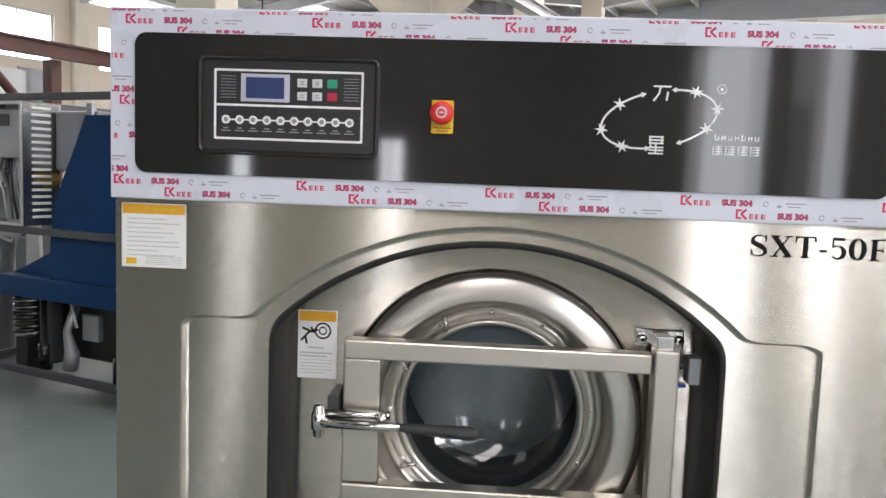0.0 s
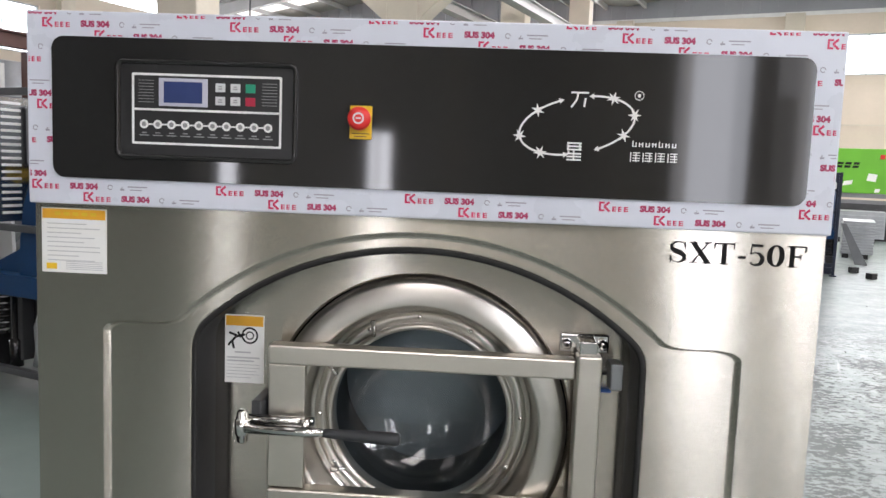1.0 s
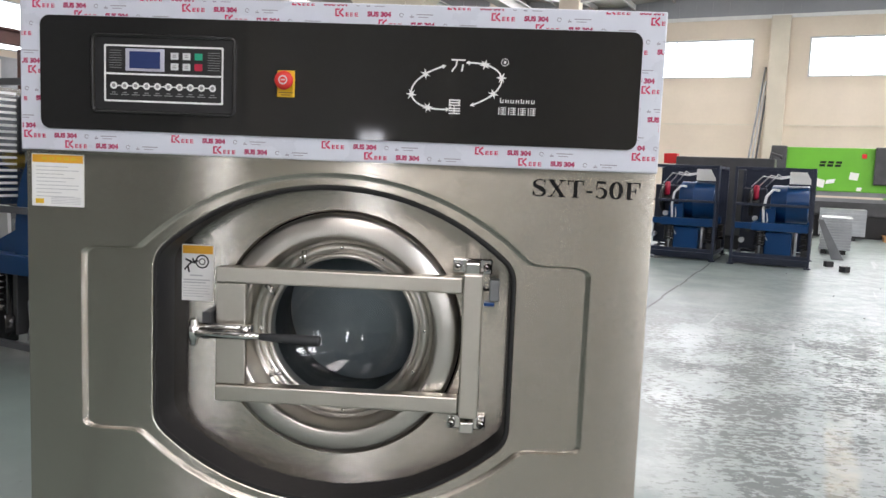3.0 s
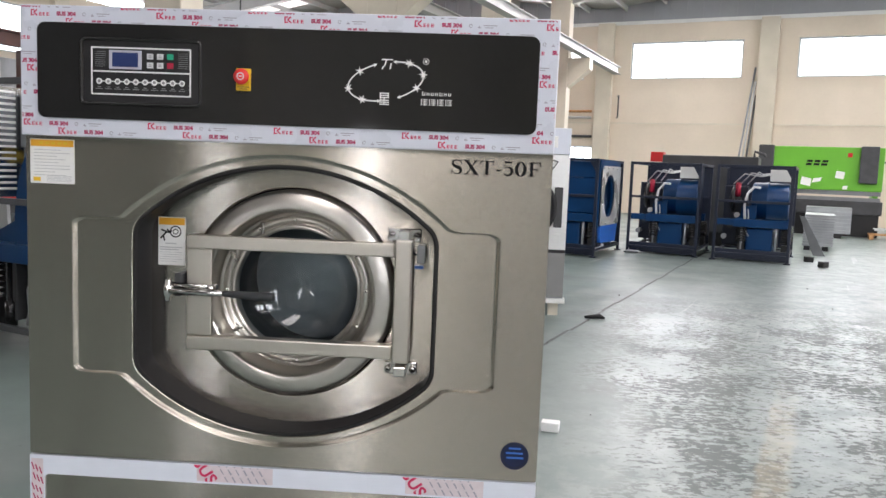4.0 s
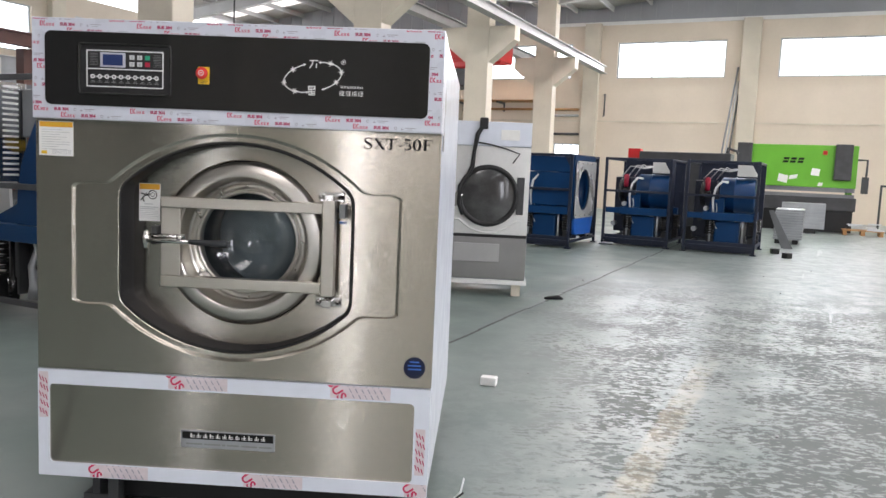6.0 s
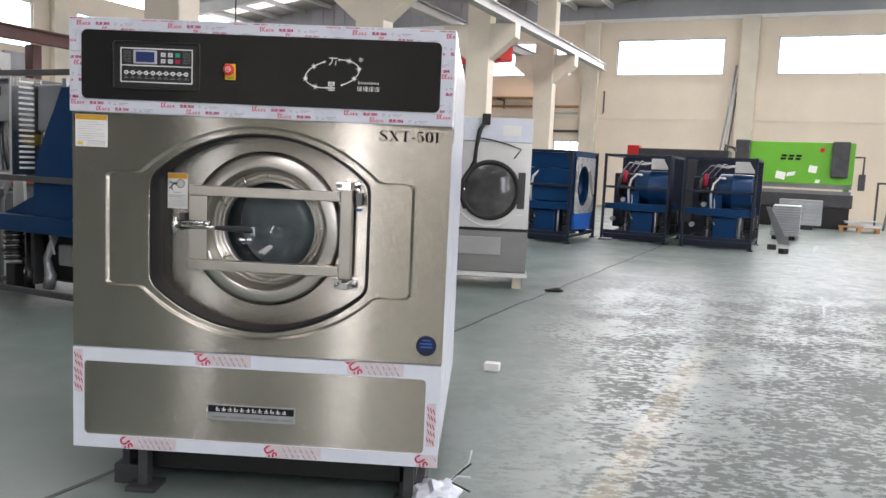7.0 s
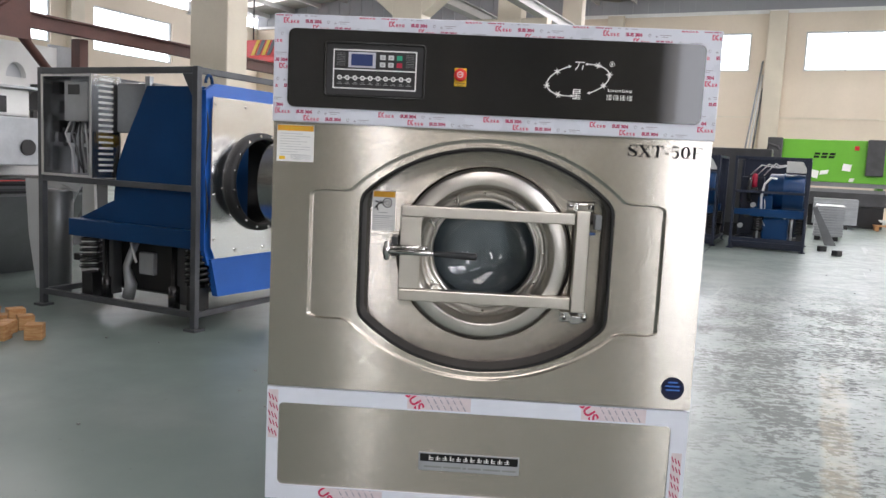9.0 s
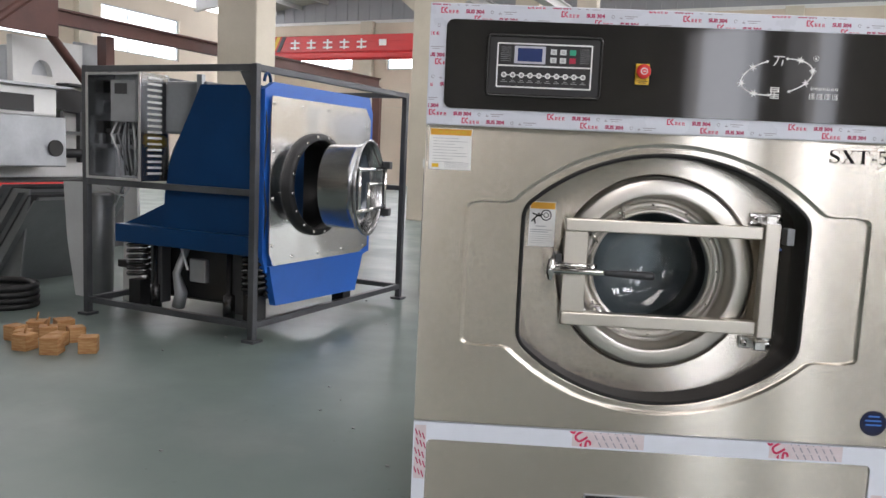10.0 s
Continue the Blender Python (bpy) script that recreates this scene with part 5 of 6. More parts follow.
    part("cable", tube([(x1 - 0.75, y0 + 0.14, 1.0), (x1 - 0.72, y0 + 0.10, 0.8), (x1 - 0.78, y0 + 0.12, 0.6), (x1 - 0.70, y0 + 0.10, 0.45)], 0.010, 6), HOSE, th)
    # loading side
    def holed(a, b, lo, hi, oy, oz, r, xa, xb):
        n = 48
        q = bmesh.new()
        inner = [(oy + r * math.cos((k + 0.5) * math.tau / n), oz + r * math.sin((k + 0.5) * math.tau / n)) for k in range(n)]
        outer = []
        for y, z in inner:
            dy, dz = y - oy, z - oz
            f = min((b - oy) / dy if dy > 0 else (a - oy) / dy, (hi - oz) / dz if dz > 0 else (lo - oz) / dz)
            outer.append((oy + dy * f, oz + dz * f))
        rows = [[q.verts.new((x, p[0], p[1])) for p in L] for L, x in ((outer, xa), (outer, xb), (inner, xb), (inner, xa))]
        for g, w in zip(rows, rows[1:] + rows[:1]):
            for k in range(n):
                q.faces.new((g[k], g[(k + 1) % n], w[(k + 1) % n], w[k]))
        return q

    oy, oz = y0 + 0.66, cz
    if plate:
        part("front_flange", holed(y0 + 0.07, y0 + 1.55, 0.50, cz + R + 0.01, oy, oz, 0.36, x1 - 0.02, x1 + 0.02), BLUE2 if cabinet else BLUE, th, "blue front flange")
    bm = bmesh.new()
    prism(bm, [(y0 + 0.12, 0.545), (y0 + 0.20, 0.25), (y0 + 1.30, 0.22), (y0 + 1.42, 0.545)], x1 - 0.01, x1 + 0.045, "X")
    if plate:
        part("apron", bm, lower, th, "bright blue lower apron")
    else:
        bm.free()
    if plate:
        a, b, lo, hi = y0 + 0.10, y0 + 1.46, 0.55, cz + R - 0.09
        bm = holed(a, b, lo, hi, oy, oz, 0.385, x1 + 0.046, x1 + 0.056)
        pl = part("front_plate", bm, BRIGHT if cabinet else PLATE, th, "bright stainless front plate")
        for k in range(14):
            s = k / 14 * 2 * ((b - a) + (hi - lo))
            if s < b - a:
                y, z = a + s, hi
            elif s < b - a + hi - lo:
                y, z = b, hi - (s - (b - a))
            elif s < 2 * (b - a) + hi - lo:
                y, z = b - (s - (b - a) - (hi - lo)), lo
            else:
                y, z = a, lo + (s - 2 * (b - a) - (hi - lo))
            y, z = oy + (y - oy) * 0.93, oz + (z - oz) * 0.92
            bm = bmesh.new()
            sweep(bm, [(x1 + 0.055, y, z), (x1 + 0.066, y, z)], 0.013, 8)
            part("bolt", bm, CHROME, pl)
    if doorway:
        bm = bmesh.new()
        lathe(bm, [(0.330, x1 - 0.1), (0.335, x1 + 0.10), (0.345, x1 + 0.105), (0.385, x1 + 0.100), (0.392, x1 + 0.085), (0.392, x1 + 0.03)], oy, oz, axis="X", seg=48)
        ring = part("door_collar", bm, RUBBER, th, "black rubber door collar")
        for k in range(16):
            a = (k + 0.4) * math.tau / 16
            bm = bmesh.new()
            sweep(bm, [(x1 + 0.095, oy + 0.366 * math.cos(a), oz + 0.366 * math.sin(a)), (x1 + 0.112, oy + 0.366 * math.cos(a), oz + 0.366 * math.sin(a))], 0.010, 8)
            part("bolt", bm, CHROME, ring)
        # black dish stands in for the shade deep in the drum
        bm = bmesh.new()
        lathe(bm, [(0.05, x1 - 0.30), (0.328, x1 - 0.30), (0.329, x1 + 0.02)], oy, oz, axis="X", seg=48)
        part("drum_mouth", bm, BLACK, ring, "drum inside, drawn black for its shade")
        hinge = new("door")
        hinge.parent = th
        hinge.matrix_local = pose(x1 + 0.24, oy + 0.33, oz, 0, 0, 13) @ pose(0, -0.33, 0)
        bm = bmesh.new()
        lathe(bm, [(0.300, -0.10), (0.302, 0.04), (0.31, 0.12), (0.335, 0.19), (0.352, 0.205), (0.362, 0.20), (0.362, 0.185), (0.335, 0.175), (0.318, 0.11), (0.312, -0.10)], 0, 0, axis="X", seg=56)
        rim = part("door_drum", bm, mat("worn_stainless_ring", (0.42, 0.42, 0.42), 0.24, 1.0, vary=0.1, scale=8), hinge, "stainless door ring, swung slightly open")
        g = part("door_glass", (lambda q: (lathe(q, [(0.302, 0.10), (0.22, 0.07), (0.1, 0.05), (0.002, 0.045)], 0, 0, axis="X", seg=48), q)[1])(bmesh.new()), GLASS, hinge, "dark door glass")
        for p in (((0.215, -0.33, 0.14), (0.215, 0.34, 0.14)), ((0.215, -0.33, -0.16), (0.215, 0.34, -0.16)), ((0.215, -0.30, 0.16), (0.215, -0.30, -0.18)), ((0.215, 0.34, 0.20), (0.215, 0.34, -0.24)), ((0.225, -0.12, 0.03), (0.225, 0.20, 0.03)), ((0.225, -0.12, 0.03), (0.225, -0.12, -0.16))):
            part("clamp_bar", tube([p[0], p[1]], 0.014, 8), CHROME, hinge)
        for z in (0.17, -0.20):
            part("hinge", B((0.19, 0.31, z - 0.03, 0.26, 0.39, z + 0.03), bev=0.008), DARK, hinge)
    if cabinet:
        c0, c1, z0, z1, yb = x0 + 0.055, x0 + 0.63, 1.10, H - 0.055, y0 + 0.28
        cab = part("electric_cabinet", B((c0, yb - 0.012, z0, c1, yb, z1)), GALV, th, "open stainless electric cabinet")
        for q in ((c0, y0 - 0.004, z0, c0 + 0.012, yb - 0.0125, z1), (c1 - 0.012, y0 - 0.004, z0, c1, yb - 0.0125, z1), (c0 + 0.0125, y0 - 0.004, z0, c1 - 0.0125, yb - 0.0125, z0 + 0.012), (c0 + 0.0125, y0 - 0.004, z1 - 0.012, c1 - 0.0125, yb - 0.0125, z1)):
            part("cabinet_side", B(q), POLISHED, cab, "polished cabinet side")
        for q in ((c0 + 0.001, y0 - 0.012, z0, c0 + 0.022, y0 - 0.005, z1), (c1 - 0.022, y0 - 0.012, z0, c1 - 0.001, y0 - 0.005, z1), (c0 + 0.023, y0 - 0.012, z0, c1 - 0.023, y0 - 0.005, z0 + 0.02), (c0 + 0.023, y0 - 0.012, z1 - 0.02, c1 - 0.023, y0 - 0.005, z1)):
            part("door_frame", B(q), PLATE, cab, "bright steel edge")
        part("inverter", B((c0 + 0.22, yb - 0.25, z1 - 0.37, c0 + 0.49, yb - 0.014, z1 - 0.05), bev=0.01), GALV, cab, "grey drive unit")
        part("fan_cover", B((c0 + 0.27, yb - 0.256, z1 - 0.16, c0 + 0.40, yb - 0.251, z1 - 0.08), bev=0.003), DARK, cab)
        part("mounting_plate", B((c0 + 0.03, yb - 0.0135, z0 + 0.03, c1 - 0.03, yb - 0.0125, z1 - 0.03)), GALV, cab, "galvanised mounting plate")
        for k in range(5):
            x = c0 + 0.235 + 0.055 * k
            part("wire", tube([(x, yb - 0.20, z1 - 0.37), (x - 0.04 * math.cos(k), yb - 0.22, z1 - 0.47), (x + 0.05 * math.sin(k * 3), yb - 0.19, z0 + 0.22), (x - 0.02, yb - 0.15, z0 + 0.03)], 0.008, 6), (HOSE, GREYSHEET, DARK)[k % 3], cab)
        for k in range(3):
            part("breaker", B((c0 + 0.06, yb - 0.09, z1 - 0.14 - 0.16 * k, c0 + 0.15, yb - 0.014, z1 - 0.04 - 0.16 * k), bev=0.004), (DARK, GALV, BLACK)[k], cab)
        for z in (z0 + 0.36, z0 + 0.24):
            part("terminal_rail", B((c0 + 0.05, yb - 0.06, z, c1 - 0.05, yb - 0.013, z + 0.035)), PALE, cab)
        for k in range(9):
            part("contactor", B((c0 + 0.06 + k * 0.052, yb - 0.10, z0 + 0.27, c0 + 0.10 + k * 0.052, yb - 0.062, z0 + 0.35)), (PALE, BLACK, GALV)[k % 3], cab)
        for k in range(6):
            x = c0 + 0.20 + 0.05 * k
            part("wire", tube([(x, yb - 0.09, z1 - 0.36), (x + 0.02 * math.sin(k), yb - 0.13, z1 - 0.5), (x - 0.03 * math.cos(k * 2), yb - 0.10, z0 + 0.2), (x + 0.02, yb - 0.08, z0 + 0.06)], 0.006, 6), (DARK, HOSE, GREYSHEET)[k % 3], cab)
        part("wire_duct", B((c0 + 0.17, yb - 0.08, z0 + 0.03, c0 + 0.215, yb - 0.014, z1 - 0.32)), GALV, cab, "slotted grey wire duct")
        for k in range(17):
            z = z0 + 0.05 + k * 0.045
            part("louvre", B((c1 - 0.0005, y0 + 0.06, z, c1 + 0.008, y0 + 0.20, z + 0.018), bev=0.003), WHITE, cab)
    if hoses:
        for k in range(3):
            a = k * 0.12
            part("hose", tube([(x0 + 0.25 + a, y0 + 0.5, H - 0.35), (x0 + 0.45 + a, y0 + 0.25, H - 0.16 + 0.02 * k), (x0 + 0.75, y0 + 0.2 + 0.05 * k, H - 0.2 + 0.02 * k), (x0 + 1.05, y0 + 0.4, H - 0.12)], 0.011, 7), HOSE, th, "pale hose")
        part("inlet_hose", tube([(x0 + 0.52, y0 + 0.08, 0.72), (x0 + 0.50, y0 + 0.06, 1.0), (x0 + 0.54, y0 + 0.05, 1.22), (x0 + 0.64, y0 + 0.08, 1.34), (x0 + 0.74, y0 + 0.12, 1.33)], 0.022, 8), HOSE, th, "white inlet hose")
        part("white_box", B((x1 - 0.42, y0 + 0.25, H - 0.28, x1 - 0.08, y0 + 0.42, H - 0.07), bev=0.005), WHITE, th, "pale control box")
        if not plate:
            part("cylinder", tube([(x0 + 0.34, y0 + 0.45, 1.15), (x0 + 0.34, y0 + 0.45, 1.18), (x0 + 0.34, y0 + 0.45, 1.38), (x0 + 0.34, y0 + 0.45, 1.41)], [0.03, 0.05, 0.05, 0.03], 12), KEYR, th, "red cylinder")
        part("gear_housing", B((x0 + 0.10, y0 + 0.55, 0.25, x0 + 0.50, y0 + 0.9, 1.35), bev=0.02), NAVY, th, "navy gear housing")
        for q in range(3):
            part("valve", tube([(x0 + 0.16 + 0.10 * q, y0 + 0.25, 0.42 + 0.2 * q), (x0 + 0.16 + 0.10 * q, y0 + 0.45, 0.42 + 0.2 * q)], [0.05, 0.04], 10), (GALV, DARK, HOSE)[q], th)
        part("drive_tank", B((x1 - 0.75, y0 + 0.10, 0.18, x1 - 0.30, y0 + 0.9, 0.60), bev=0.03), BLUE, th, "blue tank below the drum")
        for x in (x1 - 0.82, x1 - 0.24):
            part("damper", tube([(x, y0 + 0.08, 0.16), (x, y0 + 0.08, 0.66)], 0.022, 8), GALV, th, "grey damper rod")
    return th


open_washer(at_hall(-4.455, 4.525), FRAMEG, "half-built blue washer in a grey steel frame, cabinet open", "washers under assembly")
open_washer(at_hall(-3.30, 14.02), NAVY, "half-built blue washer in a navy steel frame with a stainless front", "washers under assembly", True, False, False, True, (1.30, 1.9, 1.73))
open_washer(at_hall(-1.79, 15.47), NAVY, "half-built blue washer in a navy steel frame with white hoses", "washers under assembly", False, False, False, True, (1.30, 1.7, 1.73), BLUE)
open_washer(at_hall(-0.22, 15.43), NAVY, "half-built blue washer in a navy steel frame with white hoses", "washers under assembly", False, False, False, True, (1.30, 1.7, 1.73), BLUE)

# ---- tumble dryer ----
SATIN = mat("satin_grey_sheet", (0.30, 0.295, 0.29), 0.42, 0.7, vary=0.12, scale=3, fine=60, bump=0.05)
SATIN_PALE = mat("pale_satin_sheet", (0.44, 0.435, 0.43), 0.45, 0.6, vary=0.1, scale=3, fine=60, bump=0.05)
dryer = thing("tumble_dryer", "stainless tumble dryer with a round glass door, wrapped in white film", "dryer", pose(0.955, 7.2, 0))
part("body", B((-0.49, 0.012, 0.18, 0.49, 1.1, 1.885), bev=0.006), GALV, dryer)
part("lower_panel", B((-0.488, 0.0, 0.19, 0.488, 0.011, 0.640), bev=0.003), SATIN, dryer, "satin grey lower panel")
part("drawer", B((-0.30, -0.020, 0.375, 0.20, -0.001, 0.575), bev=0.006), SATIN_PALE, dryer, "lint drawer front")
part("upper_panel", B((-0.488, -0.003, 0.675, 0.488, 0.011, 1.62), bev=0.003), PLATE, dryer, "brushed stainless door panel")
part("gap", B((-0.487, 0.003, 0.641, 0.487, 0.011, 0.674)), BLACK, dryer)
part("control_panel", B((-0.488, -0.02, 1.625, 0.488, 0.011, 1.882), bev=0.004), FILM2, dryer, "control panel under white film")
part("display", B((0.16, -0.026, 1.69, 0.36, -0.021, 1.80), bev=0.002), PAPER, dryer)
bm = bmesh.new()
lathe(bm, [(0.335, 0.0), (0.330, -0.045), (0.315, -0.055), (0.285, -0.052), (0.280, -0.03)], 0.05, 1.092, seg=48)
dd = part("door", bm, RUBBER, dryer, "round door with a black rim")
bm = bmesh.new()
lathe(bm, [(0.282, -0.035), (0.20, -0.048), (0.10, -0.054), (0.002, -0.056)], 0.05, 1.092, seg=48)
part("door_glass", bm, mat("smoked_glass", (0.085, 0.085, 0.085), 0.12, 0.0, vary=0.5, scale=6, bump=0.0, Coat_Weight=0.5), dd, "smoked grey glass")
part("door_hinge", B((0.355, -0.04, 0.90, 0.435, -0.004, 1.30), bev=0.006), DARK, dryer, "dark hinge plate")
part("door_knob", tube([(-0.28, -0.05, 1.09), (-0.28, -0.09, 1.09), (-0.22, -0.095, 1.09)], 0.018, 8), CHROME, dryer)
part("trim_line", tube([(-0.48, -0.006, 0.83)] + [(0.05 + 0.40 * math.cos(radians(a)), -0.006, 1.092 + 0.40 * math.sin(radians(a))) for a in range(222, 319, 8)] + [(0.43, -0.006, 0.83)], 0.010, 6), WHITE, dryer, "bright pressed line")
part("skid", B((-0.49, 0.0, 0.13, 0.51, 1.1, 0.178)), WHITE, dryer, "white painted base strip")
for x in (-0.40, 0.40):
    for y in (0.05, 0.95):
        part("foot", B((x - 0.05, y, 0.0, x + 0.05, y + 0.09, 0.129), bev=0.004), CREAM, dryer, "small pale block")
part("film_edge", tube([(-0.10, -0.027, 1.66), (0.05, -0.03, 1.64), (0.22, -0.03, 1.60), (0.37, -0.03, 1.55), (0.30, -0.02, 1.45)], 0.008, 6), DARK, dryer, "dark loose film edge")
cable = thing("power_cable", "black power cable with a plug hanging down the dryer", "cable", pose(0.955, 7.2, 0))
part("cord", tube([(-0.03, -0.05, 1.85), (-0.09, -0.06, 1.74), (-0.12, -0.06, 1.55), (-0.13, -0.065, 1.40), (-0.19, -0.075, 1.28), (-0.25, -0.10, 1.18), (-0.26, -0.10, 1.0), (-0.22, -0.08, 0.88)], [0.018, 0.025, 0.02, 0.024, 0.022, 0.03, 0.02, 0.015], 8), RUBBER, cable)
part("plug", B((-0.07, -0.09, 1.80, 0.02, -0.03, 1.92), bev=0.012), RUBBER, cable)

# ---- press brake ----
press = thing("press_brake", "lime green press brake with dark side housings", "press brake", at_hall(0.75, 24.5))
part("ram", B((-1.28, 0.0, 1.28, 1.62, 0.18, 2.50), bev=0.02), GREEN, press, "lime green ram")
part("side_housing", B((-1.63, -0.10, 1.45, -1.21, 0.25, 2.53), bev=0.03), DARK, press, "dark housing")
part("side_housing", B((1.02, -0.14, 1.50, 1.48, -0.004, 2.53), bev=0.03), DARK, press, "dark housing")
part("bed", B((-1.60, -0.06, 0.62, 1.66, 0.30, 1.0), bev=0.015), DARK, press, "dark steel bed")
part("die", B((-1.40, 0.02, 1.0, 1.60, 0.12, 1.10), (-1.4, 0.03, 1.16, 1.6, 0.10, 1.279)), GREYSHEET, press)
part("frame_plate", B((-1.5, 0.31, 0.0, -1.35, 1.6, 2.45), bev=0.01), GREEN, press)
part("frame_plate", B((1.4, 0.31, 0.0, 1.55, 1.6, 2.45), bev=0.01), GREEN, press)
part("base", B((-1.5, 0.0, 0.0, 1.6, 0.28, 0.615)), BLACK, press)
part("arm", tube([(1.62, 0.05, 2.1), (1.86, -0.05, 2.1), (1.86, -0.05, 1.75), (1.84, -0.05, 1.2)], 0.03, 8), DARK, press, "control arm")
part("pedestal", B((1.75, -0.12, 1.15, 1.93, 0.02, 1.62), bev=0.01), DARK, press)
bm = bmesh.new()
for k in range(3):
    a = -0.36 + 0.20 * k
    for zz in (1.97, 2.06):
        prism(bm, [(a + (zz - 1.97) * 0.25, zz), (a + 0.15 + (zz - 1.97) * 0.25, zz), (a + 0.165 + (zz - 1.97) * 0.25, zz + 0.065), (a + 0.015 + (zz - 1.97) * 0.25, zz + 0.065)], -0.003, -0.0005)
part("maker_mark", bm, BLACKINK, press, "dark maker's mark")
for p in ((-0.46, 1.40, -0.2, 1.62, 0.3), (-0.16, 1.50, 0.06, 1.62, -0.2), (0.42, 1.62, 0.64, 1.82, 0.15), (0.62, 1.32, 0.74, 1.42, 0.0)):
    bm = bmesh.new()
    c, d = p[4] * 0.1, 0.03
    prism(bm, [(p[0], p[1] + c), (p[2], p[1] - c), (p[2] + d, p[3] - c), (p[0] + d, p[3] + c)], -0.006, -0.002)
    part("paper", bm, PAPER, press, "taped white paper")
part("red_dial", B((0.70, -0.02, 2.22, 0.82, -0.001, 2.34), bev=0.01), RED, press)

# dark shear behind the washers, red box on it
shear = thing("dark_machine", "long dark machine housing with a red box on top", "machine", at_hall(-1.4, 17.6))
part("housing", B((-1.0, 0, 0.3, 1.0, 0.8, 1.96), bev=0.02), DARK, shear)
part("base", B((-0.95, 0.05, 0, 0.95, 0.75, 0.299)), BLACK, shear)
part("red_box", B((-1.28, 0.1, 1.80, -1.001, 0.4, 2.02), bev=0.01), RED, shear, "red box")
part("tap", tube([(0.9, 0.2, 1.96), (0.9, 0.2, 2.08), (1.1, 0.2, 2.02), (1.12, 0.2, 1.96)], 0.03, 8), DARK, shear)

# stacked sheet goods
stack = thing("sheet_stack", "stack of galvanised sheets on low feet", "metal sheets", at_hall(0.86, 18.3))
for k in range(12):
    part("sheet", B((-0.30 + 0.008 * (k % 3), 0.0, 0.10 + k * 0.057, 0.30 + 0.006 * (k % 2), 1.3, 0.10 + k * 0.057 + 0.05), bev=0.003), GALV, stack)
for x in (-0.2, 0.16):
    part("foot", B((x - 0.06, 0.1, 0, x + 0.06, 1.2, 0.099)), BLACK, stack)
lean = thing("leaning_plate", "dark steel plate leaning against the sheet stack", "steel plate", at_hall(0.50, 17.0))
bm = bmesh.new()
prism(bm, [(0.0, 0.78), (0.10, 0.78), (0.52, 0.0), (0.30, 0.0)], 0.0, 0.06)
part("plate", bm, GREYSHEET, lean)
crate = thing("sheet_pallet", "pale stack of sheet metal panels on a dark pallet", "metal sheets", at_hall(1.08, 23.2))
for k in range(7):
    part("panel", B((-0.56, 0.0, 0.13 + k * 0.10, 0.56, 1.0, 0.13 + k * 0.10 + 0.097), bev=0.004), GALV, crate)
part("pallet", B((-0.5, 0.02, 0, 0.35, 0.9, 0.129)), BLACK, crate)
pal = thing("scrap_pallet", "low pallet with pale offcuts", "pallet", at_hall(2.62, 23.6))
for k in range(3):
    part("bearer", B((-0.5 + k * 0.45, 0, 0.0, -0.4 + k * 0.45, 0.8, 0.12)), WOOD, pal)
for k in range(5):
    part("board", B((-0.52, k * 0.165, 0.121, 0.52, k * 0.165 + 0.12, 0.145)), WOOD, pal)
for k in range(6):
    a = random.uniform(-0.45, 0.15)
    part("offcut", B((a, 0.1 * k, 0.146 + 0.03 * k, a + random.uniform(0.2, 0.45), 0.1 * k + 0.25, 0.17 + 0.03 * k)), PALE, pal)
for k, (u, v) in enumerate(((0.74, 15.5), (0.98, 14.7))):
    ob = new("black_block", finish(B((-0.07, -0.06, 0, 0.07, 0.06, 0.10), bev=0.008), "black_block", BLACK))
    ob.matrix_world = at_hall(u, v, 0, 20 + 30 * k)
    tagged(ob, "small black block lying on the floor", "block", "black blocks")
for k in range(3):
    ob = new("leaning_pipe", finish(tube([(-2.15 + 0.16 * k, VB - 1.3, 0.03), (-1.66 + 0.04 * k, VB - 0.12, 5.6 - 0.5 * k)], 0.035, 8), "leaning_pipe", (GREYSHEET, BEAM, DARK)[k]))
    ob.matrix_world = HM
    tagged(ob, "long grey pipe leaning against the wall", "pipe", "leaning pipes")
for k in range(9):
    ob = new("leaning_bar", finish(tube([(3.3 + 0.16 * k, 25.2, 0.03), (3.55 + 0.17 * k, 26.2, 1.35 - 0.03 * (k % 3))], 0.035, 6), "leaning_bar", (GREYSHEET, PALE, DARK)[k % 3]))
    ob.matrix_world = HM
    tagged(ob, "grey metal bar leaning on a rack", "bar", "leaning bars")
rack = thing("bar_rack", "dark steel rack holding long bars", "rack", at_hall(3.9, 26.3))
part("rail", B((-0.8, 0, 1.36, 1.6, 0.06, 1.42)), DARK, rack)
for x in (-0.8, 1.55):
    part("post", B((x, 0, 0, x + 0.06, 0.06, 1.359)), DARK, rack)

# ---- red travelling crane in the far bay ----
crane = thing("overhead_crane", "red overhead crane girder with yellow and black end stripes", "crane", HM)
bm = bmesh.new()
box(bm, -19.85, 23.6, 4.86, -8.35, 24.1, 5.38, bev=0.02)
box(bm, -19.85, 23.6, 5.37, -8.80, 24.1, 5.60, bev=0.02)
box(bm, -9.1, 23.6, 5.59, -8.80, 24.1, 5.78, bev=0.01)
part("girder", bm, RED, crane, "red box girder")
part("lower_tray", B((-19.6, 23.35, 4.70, -9.0, 23.6, 5.0), bev=0.08), RED, crane, "red lower cover")
part("hanger", tube([(-19.7, 23.85, 5.59), (-19.7, 23.85, 8.6)], 0.03, 8), DARK, crane, "dark hanger rod")
for u in (-8.60,):
    part("end_truck", B((u - 0.15, 22.4, 5.735, u + 0.15, 25.4, 6.0), bev=0.02), RED, crane)
